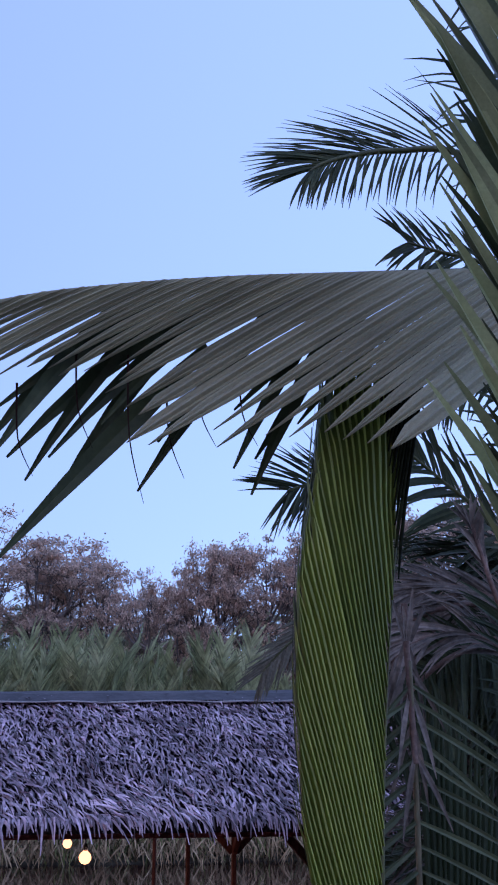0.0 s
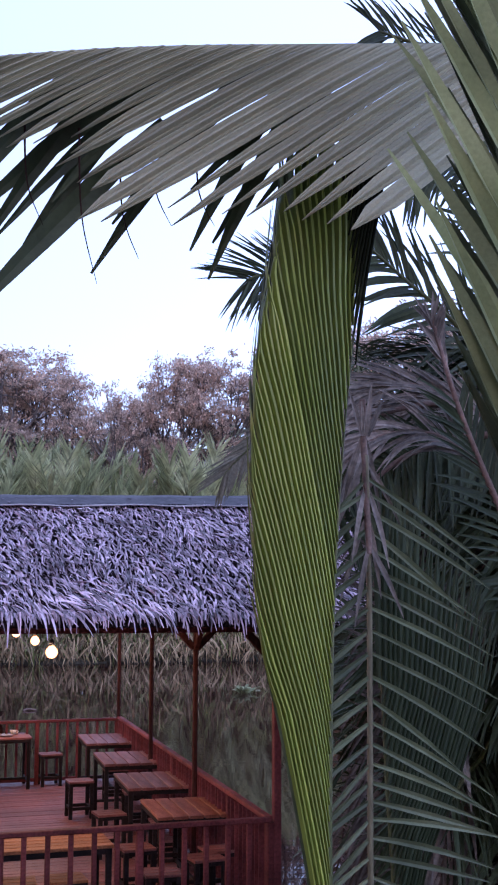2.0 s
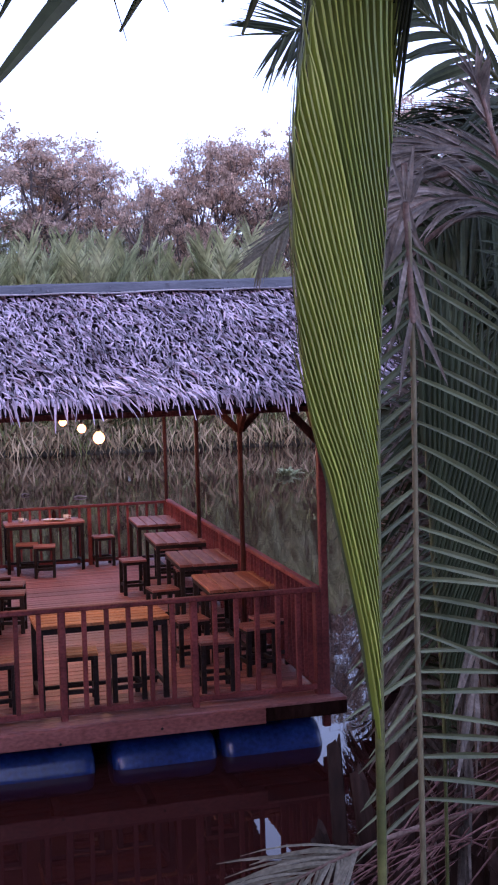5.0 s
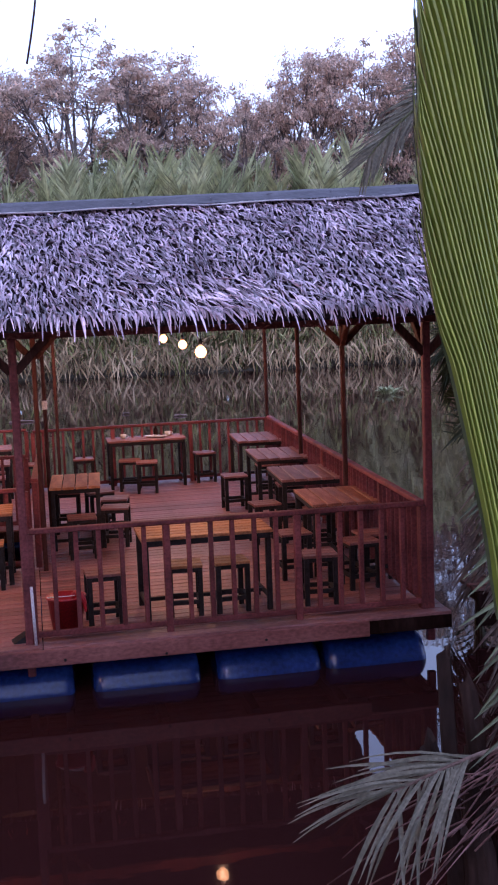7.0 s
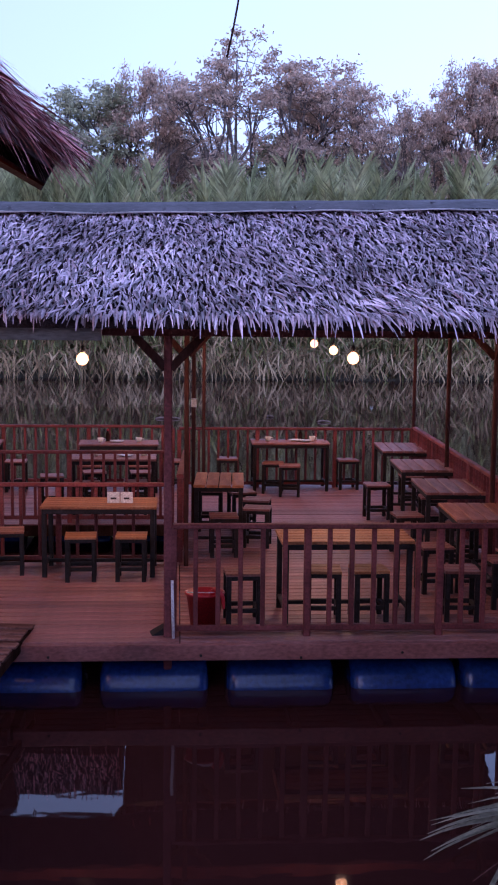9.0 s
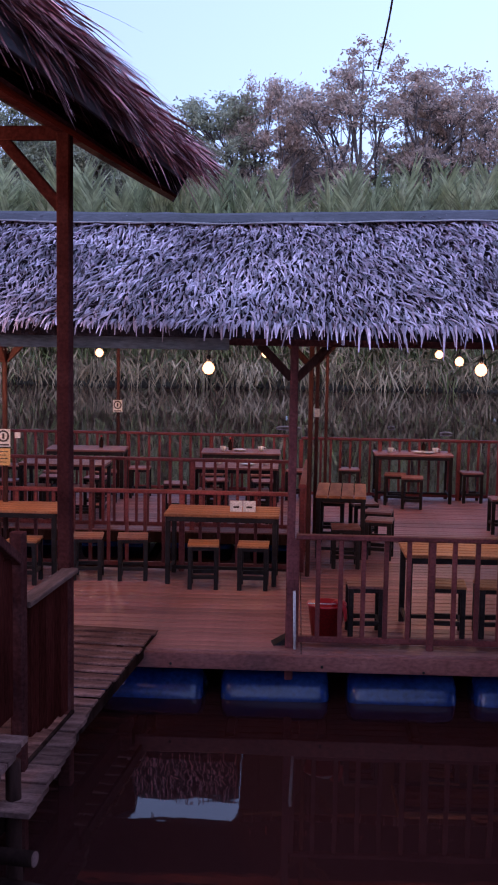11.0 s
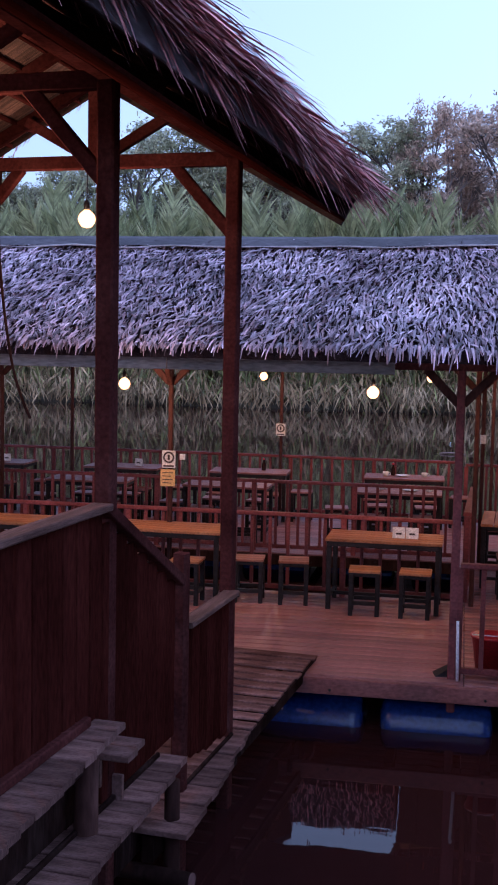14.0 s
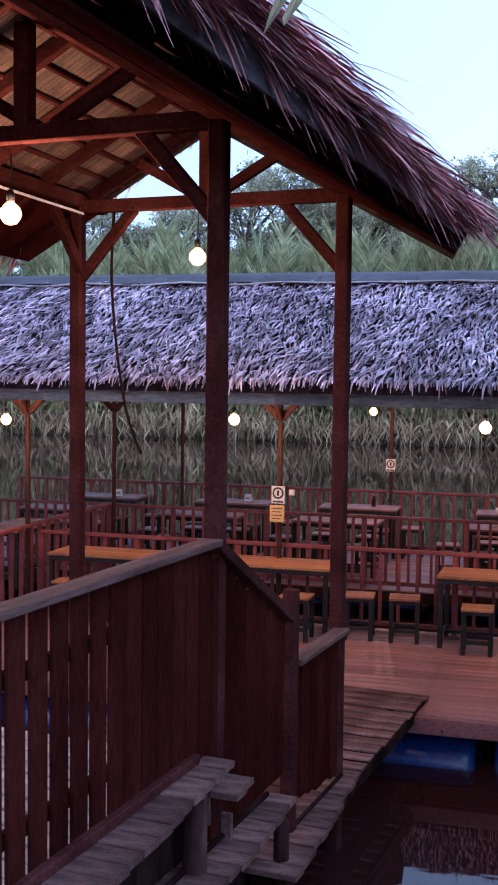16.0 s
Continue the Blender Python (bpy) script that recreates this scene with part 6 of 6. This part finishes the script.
def tree_parts(seed, height, half, fork=0.38, lobes=15, clumps=12, leaves=48, leaf=0.19):
    """Trunk and forking limbs that reach out to the lobes of a domed crown; small leaves in clumps on twigs round each lobe."""
    rr = random.Random(seed)
    wood, crown = Mesh(), Mesh()
    base = Vector((rr.uniform(-0.1, 0.1) * half, 0, height * fork))
    wood.tube(curve_pts([(0, 0, -0.4), (0.1 * half * rr.uniform(-1, 1), 0.1, height * fork * 0.5), base], 8), [height * 0.03 * (1 - 0.05 * k) for k in range(9)], 9, False)
    mains = []
    n_main = 6
    for k in range(n_main):
        a = 2 * math.pi * k / n_main + rr.uniform(-0.35, 0.35)
        reach = half * rr.uniform(0.45, 0.72)
        end = Vector((reach * math.cos(a), reach * math.sin(a) * 0.8, height * rr.uniform(0.46, 0.64)))
        mid = lerp(base, end, 0.5) + Vector((rr.gauss(0, 0.35), rr.gauss(0, 0.35), -0.06 * height * rr.random()))
        pts = curve_pts([base, mid, end], 8)
        wood.tube(pts, [height * 0.016 * (1 - 0.075 * j) for j in range(9)], 7, False)
        mains.append(pts)
    for k in range(lobes):
        u = (k + 0.5) / lobes
        a = 2.39996 * k + rr.uniform(-0.3, 0.3)
        rad = half * (0.2 + 0.78 * math.sqrt(u)) * rr.uniform(0.85, 1.08)
        dome = math.sqrt(max(0.02, 1 - (0.92 * rad / half) ** 2)) if rad < half else 0.15
        c = Vector((rad * math.cos(a), rad * math.sin(a) * 0.8, height * ((0.42 + 0.5 * dome) * rr.uniform(0.93, 1.03) if k % 3 else rr.uniform(0.38, 0.62))))
        start = min((p for pts in mains for p in pts[3:]), key=lambda q: (q - c).length + 0.8 * max(0.0, q.z - c.z))
        mid = lerp(start, c, 0.5) + Vector((rr.gauss(0, 0.3), rr.gauss(0, 0.3), rr.uniform(-0.5, 0.1)))
        limb = curve_pts([start, mid, c], 7)
        wood.tube(limb, [height * 0.0072 * (1 - 0.09 * j) for j in range(8)], 6, False)
        size = half * rr.uniform(0.24, 0.38)
        for j in range(clumps):
            d = Vector((rr.gauss(0, 1), rr.gauss(0, 1), rr.gauss(0.25, 0.75))).normalized()
            e = c + Vector((d.x * size, d.y * size, d.z * size * 0.75)) * rr.uniform(0.45, 1.1)
            o = limb[rr.choice((4, 5, 6, 7))]
            q = lerp(o, e, 0.55) + Vector((rr.gauss(0, 0.12), rr.gauss(0, 0.12), rr.gauss(0, 0.12)))
            wood.tube([o, q, e], [0.035, 0.024, 0.012], 4, False)
            if rr.random() < 0.1:
                continue
            spread = rr.uniform(0.22, 0.46)
            for _ in range(int(leaves * rr.uniform(0.5, 1.5))):
                g = Vector((rr.gauss(0, spread), rr.gauss(0, spread), abs(rr.gauss(0, spread * 0.6)) - 0.12))
                way = Vector((rr.uniform(-1, 1), rr.uniform(-1, 1), rr.uniform(-0.7, 0.5)))
                crown.blade(e + g, way, (rr.uniform(-1, 1), rr.uniform(-1, 1), 0.9), leaf * rr.uniform(0.7, 1.4), leaf * 0.75, 0.2, 1, 0, 0.6, 0.7)
    return wood.data("trunk", BARK), crown, max(v[2] for v in crown.v), max(abs(v[0]) for v in crown.v)


kinds = []
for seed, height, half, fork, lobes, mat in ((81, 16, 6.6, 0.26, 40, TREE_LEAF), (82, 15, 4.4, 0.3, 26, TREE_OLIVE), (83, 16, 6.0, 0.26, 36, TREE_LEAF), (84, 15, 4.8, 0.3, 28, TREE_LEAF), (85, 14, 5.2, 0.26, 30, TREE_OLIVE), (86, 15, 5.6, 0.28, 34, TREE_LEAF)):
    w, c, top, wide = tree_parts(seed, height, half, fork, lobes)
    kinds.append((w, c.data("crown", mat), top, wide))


def tree(x, y, top, half, k, rz):
    w, c, t0, h0 = kinds[k]
    g = far_height(x, y)
    s = (half / h0, half / h0, (top - g) / t0)
    t = thing("tree", "thinly leaved tree with browned leaves on the far bank" if k in (0, 2, 3, 5) else "olive-leaved tree on the far bank", "tree", "trees on the far bank",
              m=Matrix.Translation((x, y, g)) @ Matrix.Rotation(radians(rz), 4, 'Z') @ Matrix.Diagonal((*s, 1)))
    part("trunk", w, BARK, t)
    part("crown", c, None, t)


# the front row against the sky, then a lower row behind it
# beyond x 26 unseen trees are made taller to block reflected sky
for x, top, half, k, rz in ((4.6, 18.9, 5.4, 0, 20), (-2.0, 17.0, 2.6, 3, 160), (-5.4, 15.9, 3.4, 1, 80), (-10.2, 14.4, 3.0, 4, 10), (-14.2, 14.6, 3.2, 1, 200), (-16.4, 15.4, 3.0, 4, 120), (-18.6, 16.3, 3.6, 4, 50), (-25.4, 13.6, 3.2, 1, 130), (-31, 13.8, 4.0, 4, 220), (-38, 14, 4.2, 1, 20),
                            (9.4, 17.3, 3.2, 5, 200), (13.3, 15.3, 2.7, 2, 30), (17.2, 17.6, 2.6, 3, 140), (20.4, 18.3, 4.0, 2, 300), (26.6, 20.5, 4.4, 0, 60), (33, 22, 5.4, 2, 90), (40, 22, 5.4, 5, 40)):
    tree(x, 71 + (x * 7 % 3) - 1, top + 0.3, half * 1.5, k, rz)
for x, top, half, k, rz in ((0.8, 14.4, 3.6, 2, 250), (7.4, 14.2, 3.8, 1, 300), (11.6, 13.6, 3.2, 4, 100), (16, 14.6, 4.0, 2, 310), (24, 15.2, 4.0, 1, 40), (-4.2, 13.4, 4.0, 4, 20), (-8.6, 13.2, 3.6, 2, 70), (-13, 12.6, 3.6, 4, 130), (-19, 13.0, 4.0, 1, 200), (30, 15, 4.4, 4, 0), (-23, 12.0, 3.6, 4, 300), (-29, 12.0, 4.0, 1, 10)):
    tree(x, 77, top, half * 1.4, k, rz)

for k in range(15):
    x = -38 + 5.6 * k
    tree(x, 84, 13.4 + 1.2 * math.sin(2.1 * k), 5.2, (1, 4, 2, 5)[k % 4], 47 * k)

# things that drift on the river
hy = thing("floating_plant", "small tuft of water plant drifting on the river", "plant", m=pose(11.5, 37.9, WATER_Z))
m = Mesh()
for i in range(46):
    a = rf.uniform(0, 6.28)
    m.blade((0.28 * math.cos(a) * rf.random(), 0.28 * math.sin(a) * rf.random(), 0.0), (math.cos(a), math.sin(a), rf.uniform(0.4, 1.6)), (0, 0, 1), rf.uniform(0.25, 0.45), rf.uniform(0.08, 0.15), 1.0, 4, 0.2, 0.4, 0.3)
tagged(part("leaves", m, FAR_PALM, hy), kind="stuff")
for x, y, L in ((-0.79, 35.1, 0.75), (2.53, 35.8, 0.22), (3.89, 34.3, 0.38)):
    d = thing("drifting_stick", "pale stick drifting on the river", "stick", "drifting sticks", m=pose(x, y, WATER_Z + 0.01))
    part("stem", Mesh().tube(curve_pts([(0, 0, 0), (L * 0.4, 0.05, 0.03), (L, -0.03, 0.01)], 8), [0.02, 0.035, 0.035, 0.03, 0.03, 0.03, 0.025, 0.02, 0.01], 7), RACHIS_DRY, d, smooth=True)
